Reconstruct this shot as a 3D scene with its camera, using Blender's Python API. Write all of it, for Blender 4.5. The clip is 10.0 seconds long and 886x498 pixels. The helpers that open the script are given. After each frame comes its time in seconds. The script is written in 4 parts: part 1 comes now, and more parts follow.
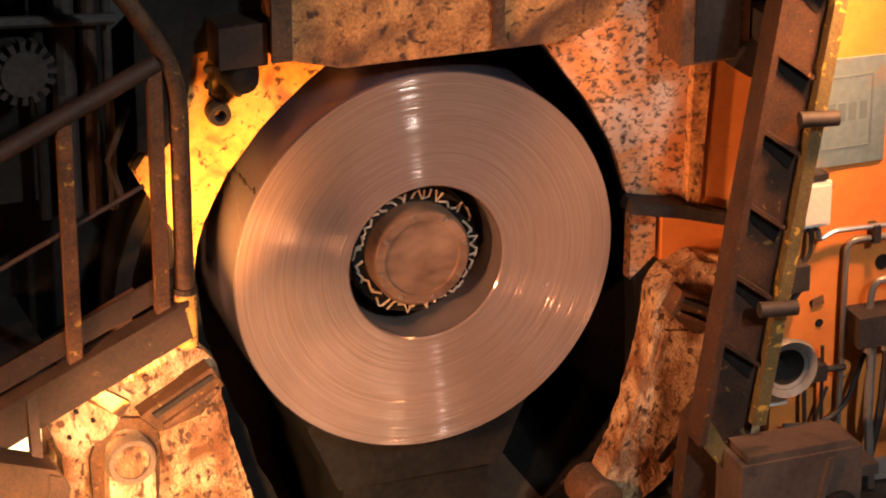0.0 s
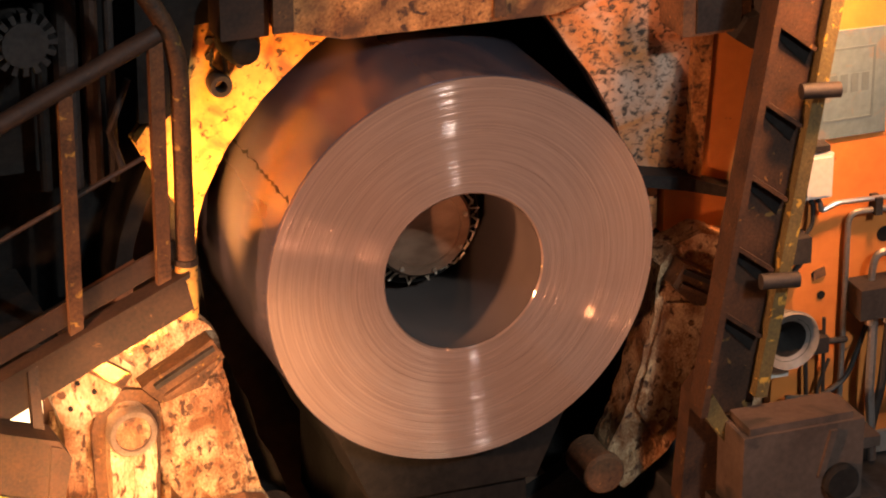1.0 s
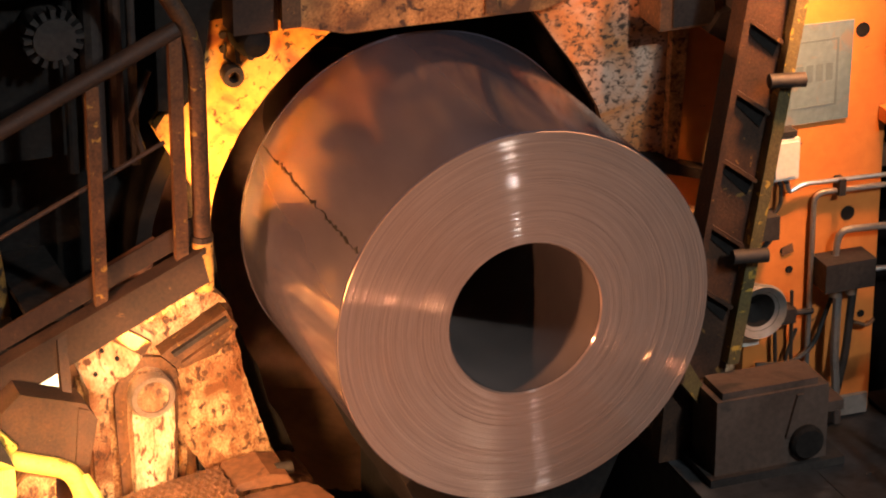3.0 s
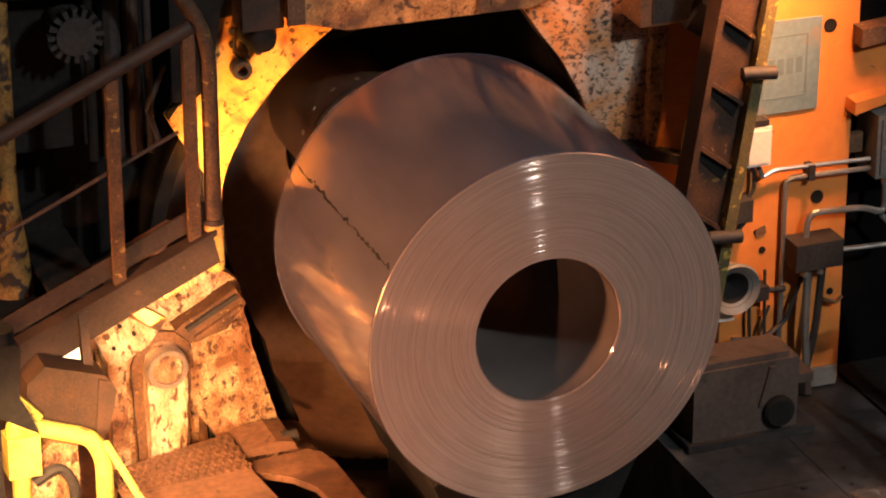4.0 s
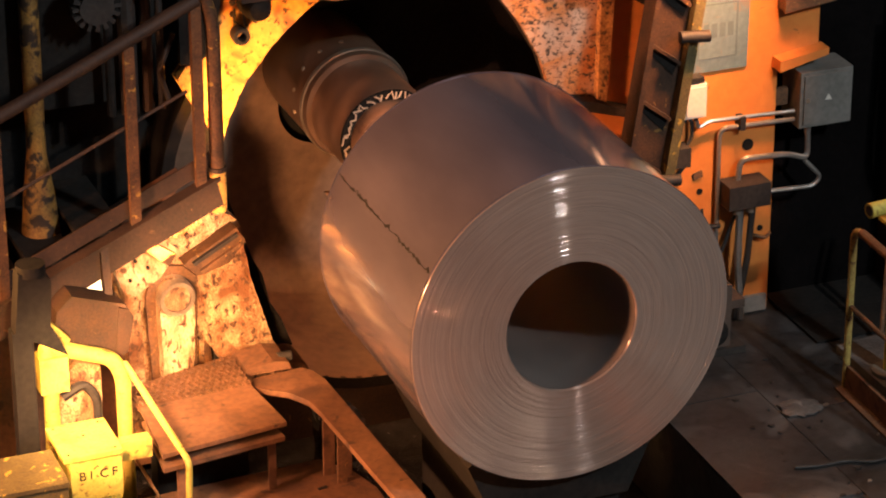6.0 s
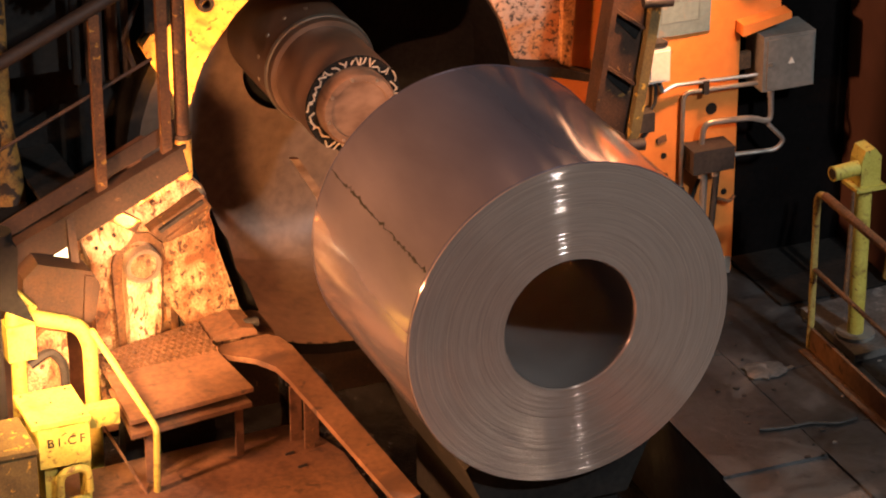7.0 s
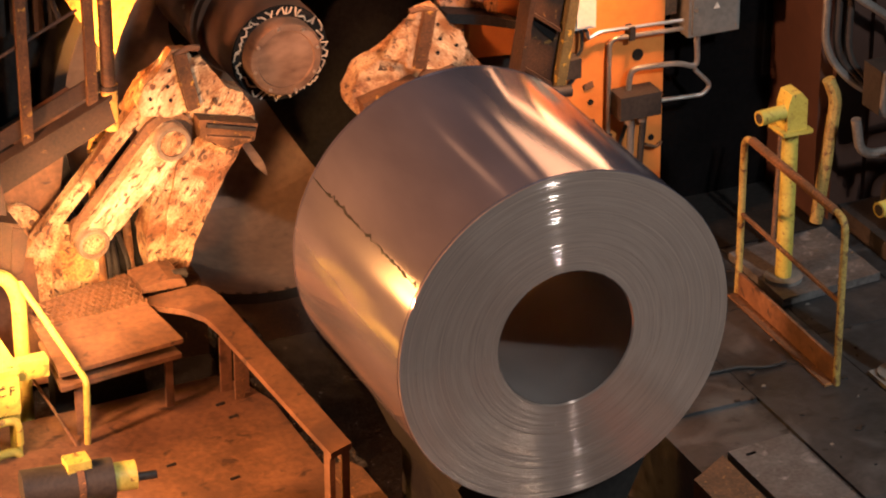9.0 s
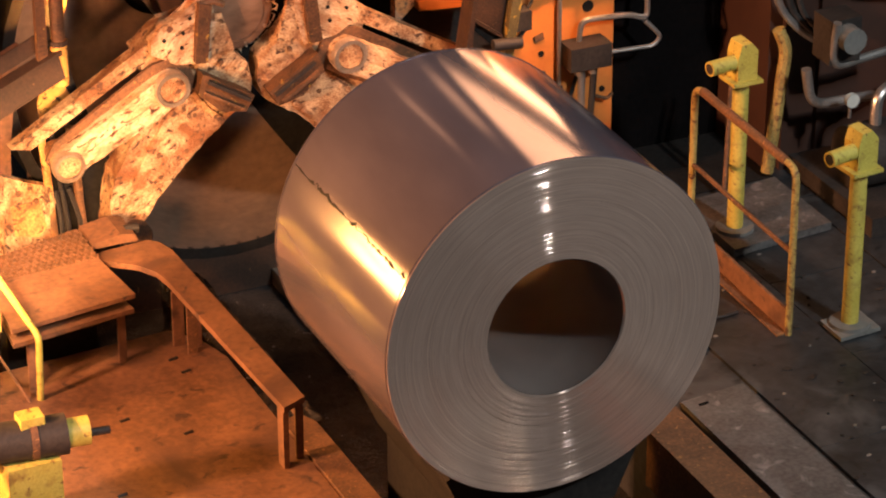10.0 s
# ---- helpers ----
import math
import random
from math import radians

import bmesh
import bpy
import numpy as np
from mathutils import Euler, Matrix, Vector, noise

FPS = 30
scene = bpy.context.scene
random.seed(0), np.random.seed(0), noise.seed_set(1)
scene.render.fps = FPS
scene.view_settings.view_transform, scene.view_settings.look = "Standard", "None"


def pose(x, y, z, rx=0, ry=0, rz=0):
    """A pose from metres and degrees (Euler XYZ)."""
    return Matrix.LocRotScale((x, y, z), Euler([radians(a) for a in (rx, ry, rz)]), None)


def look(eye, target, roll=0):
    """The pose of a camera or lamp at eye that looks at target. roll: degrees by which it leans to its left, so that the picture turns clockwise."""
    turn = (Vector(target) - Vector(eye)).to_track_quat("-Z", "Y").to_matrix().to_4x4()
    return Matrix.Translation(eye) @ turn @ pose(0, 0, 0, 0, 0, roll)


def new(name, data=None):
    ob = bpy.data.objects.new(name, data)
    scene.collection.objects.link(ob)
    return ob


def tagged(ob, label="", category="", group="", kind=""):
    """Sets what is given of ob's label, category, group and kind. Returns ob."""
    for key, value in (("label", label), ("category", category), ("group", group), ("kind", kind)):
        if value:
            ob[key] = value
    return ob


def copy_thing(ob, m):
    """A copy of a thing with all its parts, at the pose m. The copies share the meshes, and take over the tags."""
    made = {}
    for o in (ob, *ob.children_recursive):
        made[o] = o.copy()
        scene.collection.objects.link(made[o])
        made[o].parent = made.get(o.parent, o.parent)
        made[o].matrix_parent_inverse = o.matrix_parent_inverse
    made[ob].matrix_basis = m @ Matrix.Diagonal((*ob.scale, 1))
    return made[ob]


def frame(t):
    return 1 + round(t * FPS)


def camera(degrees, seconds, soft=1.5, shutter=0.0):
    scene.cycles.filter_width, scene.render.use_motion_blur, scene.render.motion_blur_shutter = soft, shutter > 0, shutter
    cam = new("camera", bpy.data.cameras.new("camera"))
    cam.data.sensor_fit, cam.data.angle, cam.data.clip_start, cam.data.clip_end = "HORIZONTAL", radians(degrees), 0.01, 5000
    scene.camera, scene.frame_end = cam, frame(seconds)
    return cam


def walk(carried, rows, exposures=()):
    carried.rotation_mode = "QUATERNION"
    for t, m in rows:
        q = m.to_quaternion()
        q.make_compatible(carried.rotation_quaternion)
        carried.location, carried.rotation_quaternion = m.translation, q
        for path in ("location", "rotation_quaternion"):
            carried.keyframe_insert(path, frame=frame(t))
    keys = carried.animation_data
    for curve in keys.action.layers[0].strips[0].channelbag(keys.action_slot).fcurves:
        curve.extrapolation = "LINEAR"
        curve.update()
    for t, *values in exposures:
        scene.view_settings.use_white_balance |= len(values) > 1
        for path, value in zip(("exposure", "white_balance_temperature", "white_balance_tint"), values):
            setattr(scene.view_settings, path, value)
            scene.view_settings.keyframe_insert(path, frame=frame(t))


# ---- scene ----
cam = camera(16.0, 10.0, soft=2.0, shutter=0.3)
PATH = [
    (0, -5.085, -13.643, 7.762, 66.725, -0.001, -21.022),
    (0.5, -5.086, -13.643, 7.746, 66.56, 0.018, -21.006),
    (1, -5.086, -13.643, 7.725, 66.335, 0.011, -21.004),
    (1.5, -5.085, -13.643, 7.711, 66.201, 0.018, -21.015),
    (2, -5.084, -13.643, 7.706, 66.142, 0.013, -21.029),
    (2.1, -5.105, -13.698, 7.731, 66.13, 0.01, -21.03),
    (2.5, -5.284, -14.166, 7.95, 66.098, -0.005, -21.043),
    (4, -5.893, -15.764, 8.689, 65.723, 0.033, -21.172),
    (4.5, -6.095, -16.288, 8.936, 65.571, 0.049, -21.217),
    (5, -6.316, -16.861, 9.208, 65.278, 0.057, -21.257),
    (6.0, -6.717, -17.893, 9.715, 64.7, 0.1, -21.7),
    (6.5, -6.738, -17.948, 9.743, 64.383, 0.146, -22.036),
    (7, -6.738, -17.948, 9.743, 64.07, 0.153, -22.419),
    (7.5, -6.737, -17.948, 9.742, 63.848, 0.141, -22.771),
    (8, -6.737, -17.948, 9.742, 63.747, 0.117, -23.075),
    (8.5, -6.737, -17.948, 9.742, 63.532, 0.168, -23.392),
    (9, -6.736, -17.948, 9.741, 63.132, 0.165, -23.871),
    (9.5, -6.736, -17.948, 9.74, 62.65, 0.195, -24.302),
    (10, -6.735, -17.948, 9.74, 62.274, 0.164, -24.851),
]
walk(cam, [(r[0], pose(*r[1:])) for r in PATH], exposures=[(0.0, 0.02), (2.5, 0.02), (5.0, 0.10), (7.0, 0.34), (8.5, 0.40), (10.0, 0.45)])

# ---- world, lamps, exposure ----
scene.view_settings.exposure = 0.0
world = bpy.data.worlds.new("hall_air")
scene.world = world
world.use_nodes = True
world.node_tree.nodes["Background"].inputs[0].default_value = (0.75, 0.85, 1.0, 1)
world.node_tree.nodes["Background"].inputs[1].default_value = 0.02


def lamp(name, eye, target, size, power, colour, spread=180):
    data = bpy.data.lights.new(name, "AREA")
    data.shape, data.size, data.energy, data.color = "DISK", size, power, colour
    data.spread = radians(spread)
    ob = new(name, data)
    ob.matrix_basis = look(eye, target)
    return ob


def sheet_lamp(name, eye, target, width, height, power, colour, spread=150):
    ob = lamp(name, eye, target, width, power, colour, spread)
    ob.data.shape, ob.data.size_y = "RECTANGLE", height
    return ob


def spot(name, eye, target, cone, blend, power, colour, radius):
    data = bpy.data.lights.new(name, "SPOT")
    data.spot_size, data.spot_blend, data.energy, data.color, data.shadow_soft_size = radians(cone), blend, power, colour, radius
    ob = new(name, data)
    ob.matrix_basis = look(eye, target)
    return ob


HOT = (1.0, 0.47, 0.23)
spot("furnace_lamp", (-7.2, -3.5, 2.9), (-1.0, -2.8, 0.6), 62, 0.6, 4100, (1.0, 0.42, 0.20), 0.30)
spot("pass_lamp", (-7.5, -9.5, 0.5), (-0.1, -0.5, 1.6), 16, 0.8, 3000, (1.0, 0.44, 0.24), 0.10)
# Added fill without a fixture, brightens the wrapper arms from the front.
spot("arm_fill_spot", (-2.35, -2.9, 1.55), (-1.22, -0.3, 0.72), 45, 0.7, 1050, (1.0, 0.48, 0.20), 0.16)
sheet_lamp("glow_lamp", (-4.1, -0.95, 1.9), (-0.9, -4.2, 0.9), 1.6, 0.85, 105, (1.0, 0.43, 0.11), 100)
# Another added fill, hung unseen in mid-air to brighten gate and deck.
lamp("gate_fill", (-2.95, -2.4, 1.5), (-2.3, -1.0, 0.5), 0.4, 36, (1.0, 0.52, 0.22), 58)
lamp("strip_glow", (-1.75, -0.45, 1.15), (-1.12, 0.0, 1.85), 0.22, 36, (1.0, 0.38, 0.08), 44)
lamp("work_lamp", (2.3, -1.5, 4.15), (1.7, -0.2, 1.9), 0.4, 46, (1.0, 0.40, 0.15), 52)
# Added emitters, no fixtures: stand in for lit machinery mirrored in the coil.
sheet_lamp("frame_glint_sheet", (2.2, -0.70, 3.22), (1.9, -5.0, 1.9), 1.2, 0.5, 15, HOT)
sheet_lamp("upper_glint_sheet", (2.2, -0.70, 4.75), (1.9, -5.0, 2.4), 1.9, 1.2, 36, HOT)
sheet_lamp("glint_strip", (0.78, -0.60, 4.60), (0.6, -4.5, 2.4), 0.26, 0.55, 0.8, HOT)
sheet_lamp("glint_strip", (-0.38, -0.60, 4.72), (-0.35, -4.5, 2.4), 0.14, 0.5, 0.4, HOT)
lamp("bay_lamp", (5.0, -17.0, 13.0), (0.0, -3.0, 1.2), 0.18, 420, (1.0, 0.90, 0.80), 120)
lamp("skylight_lamp", (4.6, -16.5, 13.5), (0.5, -3.0, 0.5), 1.8, 1080, (0.72, 0.87, 1.0))

# ---- materials ----


def surf(name, dark, light, rough=0.7, metal=0.0, scale=3.0, speck=None, speck_scale=14.0, speck_at=0.62,
         bump=0.4, stretch=(1, 1, 1), spread=0.18, patch=None, patch_at=0.6, patch_scale=1.5, rough_var=0.15, edge=0.05):
    """Two tones mixed by large and fine noise, with optional patches and specks, fine relief and uneven gloss."""
    m = bpy.data.materials.new(name)
    m.use_nodes = True
    nt = m.node_tree
    bsdf = nt.nodes["Principled BSDF"]
    co = nt.nodes.new("ShaderNodeTexCoord")
    mp = nt.nodes.new("ShaderNodeMapping")
    mp.inputs["Scale"].default_value = stretch
    nt.links.new(co.outputs["Object"], mp.inputs[0])

    def tex(s, detail=6.0, distort=0.3):
        n = nt.nodes.new("ShaderNodeTexNoise")
        n.inputs["Scale"].default_value, n.inputs["Detail"].default_value = s, detail
        n.inputs["Distortion"].default_value = distort
        nt.links.new(mp.outputs[0], n.inputs["Vector"])
        return n.outputs["Fac"]

    def ramp(fac, a, b):
        r = nt.nodes.new("ShaderNodeMapRange")
        r.inputs["From Min"].default_value, r.inputs["From Max"].default_value = a, b
        nt.links.new(fac, r.inputs["Value"])
        return r.outputs[0]

    def mix(fac, a, b):
        n = nt.nodes.new("ShaderNodeMix")
        n.data_type = "RGBA"
        nt.links.new(fac, n.inputs["Factor"])
        for key, value in ((6, a), (7, b)):
            if isinstance(value, tuple):
                n.inputs[key].default_value = (*value, 1)
            else:
                nt.links.new(value, n.inputs[key])
        return n.outputs[2]

    big, fine = tex(scale), tex(scale * 9, 4.0)
    both = nt.nodes.new("ShaderNodeMath")
    both.operation = "MULTIPLY_ADD"
    both.inputs[1].default_value = 0.45
    nt.links.new(fine, both.inputs[0])
    half = nt.nodes.new("ShaderNodeMath")
    half.operation = "MULTIPLY"
    half.inputs[1].default_value = 0.55
    nt.links.new(big, half.inputs[0])
    nt.links.new(half.outputs[0], both.inputs[2])
    col = mix(ramp(both.outputs[0], 0.5 - spread, 0.5 + spread), dark, light)
    if patch:
        col = mix(ramp(tex(patch_scale, 8.0, 0.8), patch_at - edge, patch_at + edge), col, patch)
    if speck:
        col = mix(ramp(tex(speck_scale, 4.0, 0.6), speck_at - edge * 0.5, speck_at + edge * 0.7), col, speck)
    nt.links.new(col, bsdf.inputs["Base Color"])
    rr = nt.nodes.new("ShaderNodeMapRange")
    rr.inputs["To Min"].default_value, rr.inputs["To Max"].default_value = max(0.05, rough - rough_var), min(1, rough + rough_var)
    nt.links.new(big, rr.inputs["Value"])
    nt.links.new(rr.outputs[0], bsdf.inputs["Roughness"])
    bsdf.inputs["Metallic"].default_value = metal
    bp = nt.nodes.new("ShaderNodeBump")
    bp.inputs["Strength"].default_value, bp.inputs["Distance"].default_value = bump, 0.012
    nt.links.new(both.outputs[0], bp.inputs["Height"])
    nt.links.new(bp.outputs[0], bsdf.inputs["Normal"])
    return m


RUST = surf("rusted_steel", (0.045, 0.024, 0.013), (0.20, 0.095, 0.042), 0.75, 0.1, 5, speck=(0.30, 0.15, 0.05), speck_scale=30, speck_at=0.66, edge=0.06, bump=0.7)
SOOTRUST = surf("sooty_rust", (0.012, 0.008, 0.006), (0.056, 0.028, 0.015), 0.65, 0.1, 5, bump=0.3, speck=(0.14, 0.07, 0.03), speck_scale=15, speck_at=0.70)
DARK = surf("sooty_steel", (0.012, 0.011, 0.011), (0.05, 0.042, 0.036), 0.65, 0.3, 4)
# Black for sooty parts and holes, and for shade painted on recesses.
BLACK = surf("soot_and_shade", (0.006, 0.006, 0.006), (0.02, 0.018, 0.016), 0.85, 0, 3)
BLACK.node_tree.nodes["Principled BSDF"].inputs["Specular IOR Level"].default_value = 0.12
# Near-black, gloss almost off: keeps the unlit gap dark under the lamps.
PITCH = surf("pitch_shade_black", (0.002, 0.002, 0.002), (0.006, 0.005, 0.005), 0.95, 0, 3)
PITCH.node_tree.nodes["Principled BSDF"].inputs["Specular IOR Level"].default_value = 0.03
ORANGE = surf("orange_paint", (0.50, 0.15, 0.03), (0.68, 0.24, 0.05), 0.5, 0, 1.6, speck=(0.10, 0.05, 0.03), speck_scale=9, speck_at=0.72,
              patch=(0.30, 0.11, 0.04), patch_at=0.68, spread=0.25, bump=0.15)
SCALED = surf("scaled_paint", (0.46, 0.15, 0.04), (0.62, 0.28, 0.10), 0.6, 0, 2.2, speck=(0.06, 0.04, 0.028), speck_scale=30, speck_at=0.555,
              patch=(0.58, 0.46, 0.36), patch_at=0.55, patch_scale=2.6, bump=0.6, edge=0.13, stretch=(1, 1, 1.3))
# Flaked orange paint whose tone also holds the yellow glow falling on it.
GLOWED = surf("glow_lit_orange_paint", (0.50, 0.21, 0.04), (0.74, 0.42, 0.09), 0.6, 0, 3, speck=(0.06, 0.03, 0.012), speck_scale=24, speck_at=0.61, bump=0.5, edge=0.07,
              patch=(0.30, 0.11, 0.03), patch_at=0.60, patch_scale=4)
SCORCHED = surf("scorched_beam", (0.22, 0.08, 0.022), (0.72, 0.35, 0.115), 0.6, 0, 7, speck=(0.07, 0.03, 0.015), speck_scale=16, speck_at=0.60, bump=0.9, edge=0.08, spread=0.13,
                patch=(0.10, 0.045, 0.02), patch_at=0.60, patch_scale=2.2)
RAIL = surf("rusty_yellow_rail", (0.16, 0.09, 0.03), (0.46, 0.36, 0.10), 0.6, 0, 7, speck=(0.10, 0.045, 0.02), speck_scale=20, speck_at=0.60, bump=0.5, edge=0.09)
CRUST = surf("scale_crust", (0.24, 0.10, 0.035), (0.64, 0.45, 0.25), 0.55, 0.05, 9, speck=(0.07, 0.028, 0.012), speck_scale=22, speck_at=0.585, bump=2.0,
             patch=(0.19, 0.075, 0.026), patch_at=0.545, patch_scale=4.6, edge=0.09, spread=0.10, stretch=(1.1, 1, 0.8))
CREAM = surf("pale_scale_crust", (0.36, 0.19, 0.085), (0.72, 0.56, 0.36), 0.5, 0.05, 8, speck=(0.10, 0.04, 0.016), speck_scale=24, speck_at=0.605, bump=1.6,
             patch=(0.26, 0.11, 0.04), patch_at=0.60, patch_scale=5.5, edge=0.07, spread=0.13, stretch=(1.2, 1, 0.6))
YELLOW = surf("worn_yellow_paint", (0.40, 0.32, 0.05), (0.58, 0.50, 0.11), 0.5, 0, 6, speck=(0.20, 0.11, 0.03), speck_scale=26, speck_at=0.64, bump=0.5, edge=0.08,
              patch=(0.26, 0.16, 0.04), patch_at=0.62, patch_scale=7)
FLOOR = surf("oily_floor_steel", (0.011, 0.012, 0.013), (0.043, 0.046, 0.049), 0.45, 0.2, 1.7, patch=(0.10, 0.104, 0.107), patch_at=0.66, patch_scale=2.0, rough_var=0.3, bump=0.6, edge=0.10,
             speck=(0.008, 0.008, 0.008), speck_scale=7, speck_at=0.66)
WORN = surf("worn_cover_plate", (0.045, 0.043, 0.042), (0.15, 0.145, 0.14), 0.5, 0.2, 4, patch=(0.30, 0.29, 0.28), patch_at=0.68, patch_scale=7, bump=0.5, edge=0.08)
DECK = surf("rusted_deck", (0.085, 0.041, 0.022), (0.245, 0.118, 0.060), 0.6, 0.1, 2.6, speck=(0.05, 0.026, 0.018), speck_scale=9, speck_at=0.66, bump=0.35, edge=0.08, patch=(0.085, 0.042, 0.026), patch_at=0.60, patch_scale=1.7)
BEAM = surf("dark_rusty_beam", (0.012, 0.007, 0.005), (0.075, 0.034, 0.015), 0.65, 0.1, 7, speck=(0.22, 0.12, 0.03), speck_scale=16, speck_at=0.70, bump=0.6)
LADDER = surf("rusty_channel", (0.022, 0.011, 0.006), (0.15, 0.066, 0.024), 0.65, 0.1, 7, speck=(0.34, 0.20, 0.04), speck_scale=18, speck_at=0.66, bump=0.6)
GREY = surf("grey_enamel", (0.10, 0.10, 0.09), (0.19, 0.185, 0.17), 0.5, 0, 3, bump=0.15)
WHITE = surf("ivory_plastic", (0.50, 0.49, 0.43), (0.66, 0.64, 0.57), 0.45, 0, 4, bump=0.05)
PIPE = surf("galvanised_pipe", (0.30, 0.29, 0.27), (0.52, 0.50, 0.47), 0.35, 0.8, 6, bump=0.15)
SIGN = surf("grey_sign_plate", (0.10, 0.155, 0.175), (0.18, 0.255, 0.28), 0.5, 0.2, 2.5, bump=0.1, patch=(0.20, 0.19, 0.17), patch_at=0.6, patch_scale=6)
FADED = surf("faded_sign_paint", (0.07, 0.11, 0.125), (0.12, 0.17, 0.19), 0.6, 0, 12, bump=0.1)
BROWN = surf("brown_machine_paint", (0.030, 0.014, 0.010), (0.062, 0.027, 0.017), 0.55, 0, 1.2, bump=0.2, spread=0.3)
# Brown for the lit half of the dish; the other half is black.
LIT_DISH = surf("lit_side_brown", (0.085, 0.050, 0.032), (0.27, 0.165, 0.105), 0.5, 0.1, 1.6, bump=0.1, spread=0.28)
WET = surf("greasy_wet_steel", (0.012, 0.013, 0.014), (0.06, 0.06, 0.06), 0.22, 0.4, 6, bump=1.0, rough_var=0.15)
BRIGHT = surf("bare_steel", (0.35, 0.28, 0.2), (0.6, 0.5, 0.4), 0.35, 0.8, 8, bump=0.1)
OLIVE = surf("olive_flaked_paint", (0.045, 0.033, 0.014), (0.14, 0.11, 0.035), 0.7, 0, 7, speck=(0.42, 0.27, 0.04), speck_scale=15, speck_at=0.63, bump=0.8)
GEARBOX = surf("grimy_brown_casing", (0.05, 0.034, 0.026), (0.105, 0.075, 0.058), 0.6, 0.1, 3, bump=0.3, patch=(0.025, 0.022, 0.02), patch_at=0.58, patch_scale=2.5)
OCHRE = surf("rusty_ochre_paint", (0.08, 0.035, 0.012), (0.36, 0.20, 0.04), 0.6, 0, 8, speck=(0.02, 0.012, 0.007), speck_scale=11, speck_at=0.54, bump=0.6, edge=0.06)
FLAKE = surf("pale_scale", (0.40, 0.30, 0.20), (0.70, 0.58, 0.44), 0.5, 0.1, 20, bump=0.2)
HOSE = surf("black_rubber", (0.012, 0.011, 0.010), (0.03, 0.027, 0.024), 0.5, 0, 8, bump=0.1)
WALL = surf("hall_sheet", (0.05, 0.05, 0.05), (0.09, 0.085, 0.08), 0.8, 0, 1)


def strip_steel(name, base, rough, aniso=0.0, scale=(1, 1, 1), tint=None, metal=1.0):
    m = bpy.data.materials.new(name)
    m.use_nodes = True
    nt = m.node_tree
    b = nt.nodes["Principled BSDF"]
    b.inputs["Metallic"].default_value = metal
    co = nt.nodes.new("ShaderNodeTexCoord")
    mp = nt.nodes.new("ShaderNodeMapping")
    mp.inputs["Scale"].default_value = scale
    n = nt.nodes.new("ShaderNodeTexNoise")
    n.inputs["Scale"].default_value, n.inputs["Detail"].default_value = 2.2, 7
    nt.links.new(co.outputs["Object"], mp.inputs[0])
    nt.links.new(mp.outputs[0], n.inputs["Vector"])
    mx = nt.nodes.new("ShaderNodeMix")
    mx.data_type = "RGBA"
    mx.inputs[6].default_value = (*base, 1)
    mx.inputs[7].default_value = (*(tint or tuple(c * 1.5 for c in base)), 1)
    r = nt.nodes.new("ShaderNodeMapRange")
    r.inputs["From Min"].default_value, r.inputs["From Max"].default_value = 0.3, 0.7
    nt.links.new(n.outputs["Fac"], r.inputs["Value"])
    nt.links.new(r.outputs[0], mx.inputs["Factor"])
    nt.links.new(mx.outputs[2], b.inputs["Base Color"])
    rr = nt.nodes.new("ShaderNodeMapRange")
    rr.inputs["To Min"].default_value, rr.inputs["To Max"].default_value = rough * 0.8, rough * 1.25
    nt.links.new(n.outputs["Fac"], rr.inputs["Value"])
    nt.links.new(rr.outputs[0], b.inputs["Roughness"])
    if aniso:
        tg = nt.nodes.new("ShaderNodeTangent")
        tg.direction_type, tg.axis = "RADIAL", "Y"
        b.inputs["Anisotropic"].default_value = aniso
        nt.links.new(tg.outputs[0], b.inputs["Tangent"])
    return m




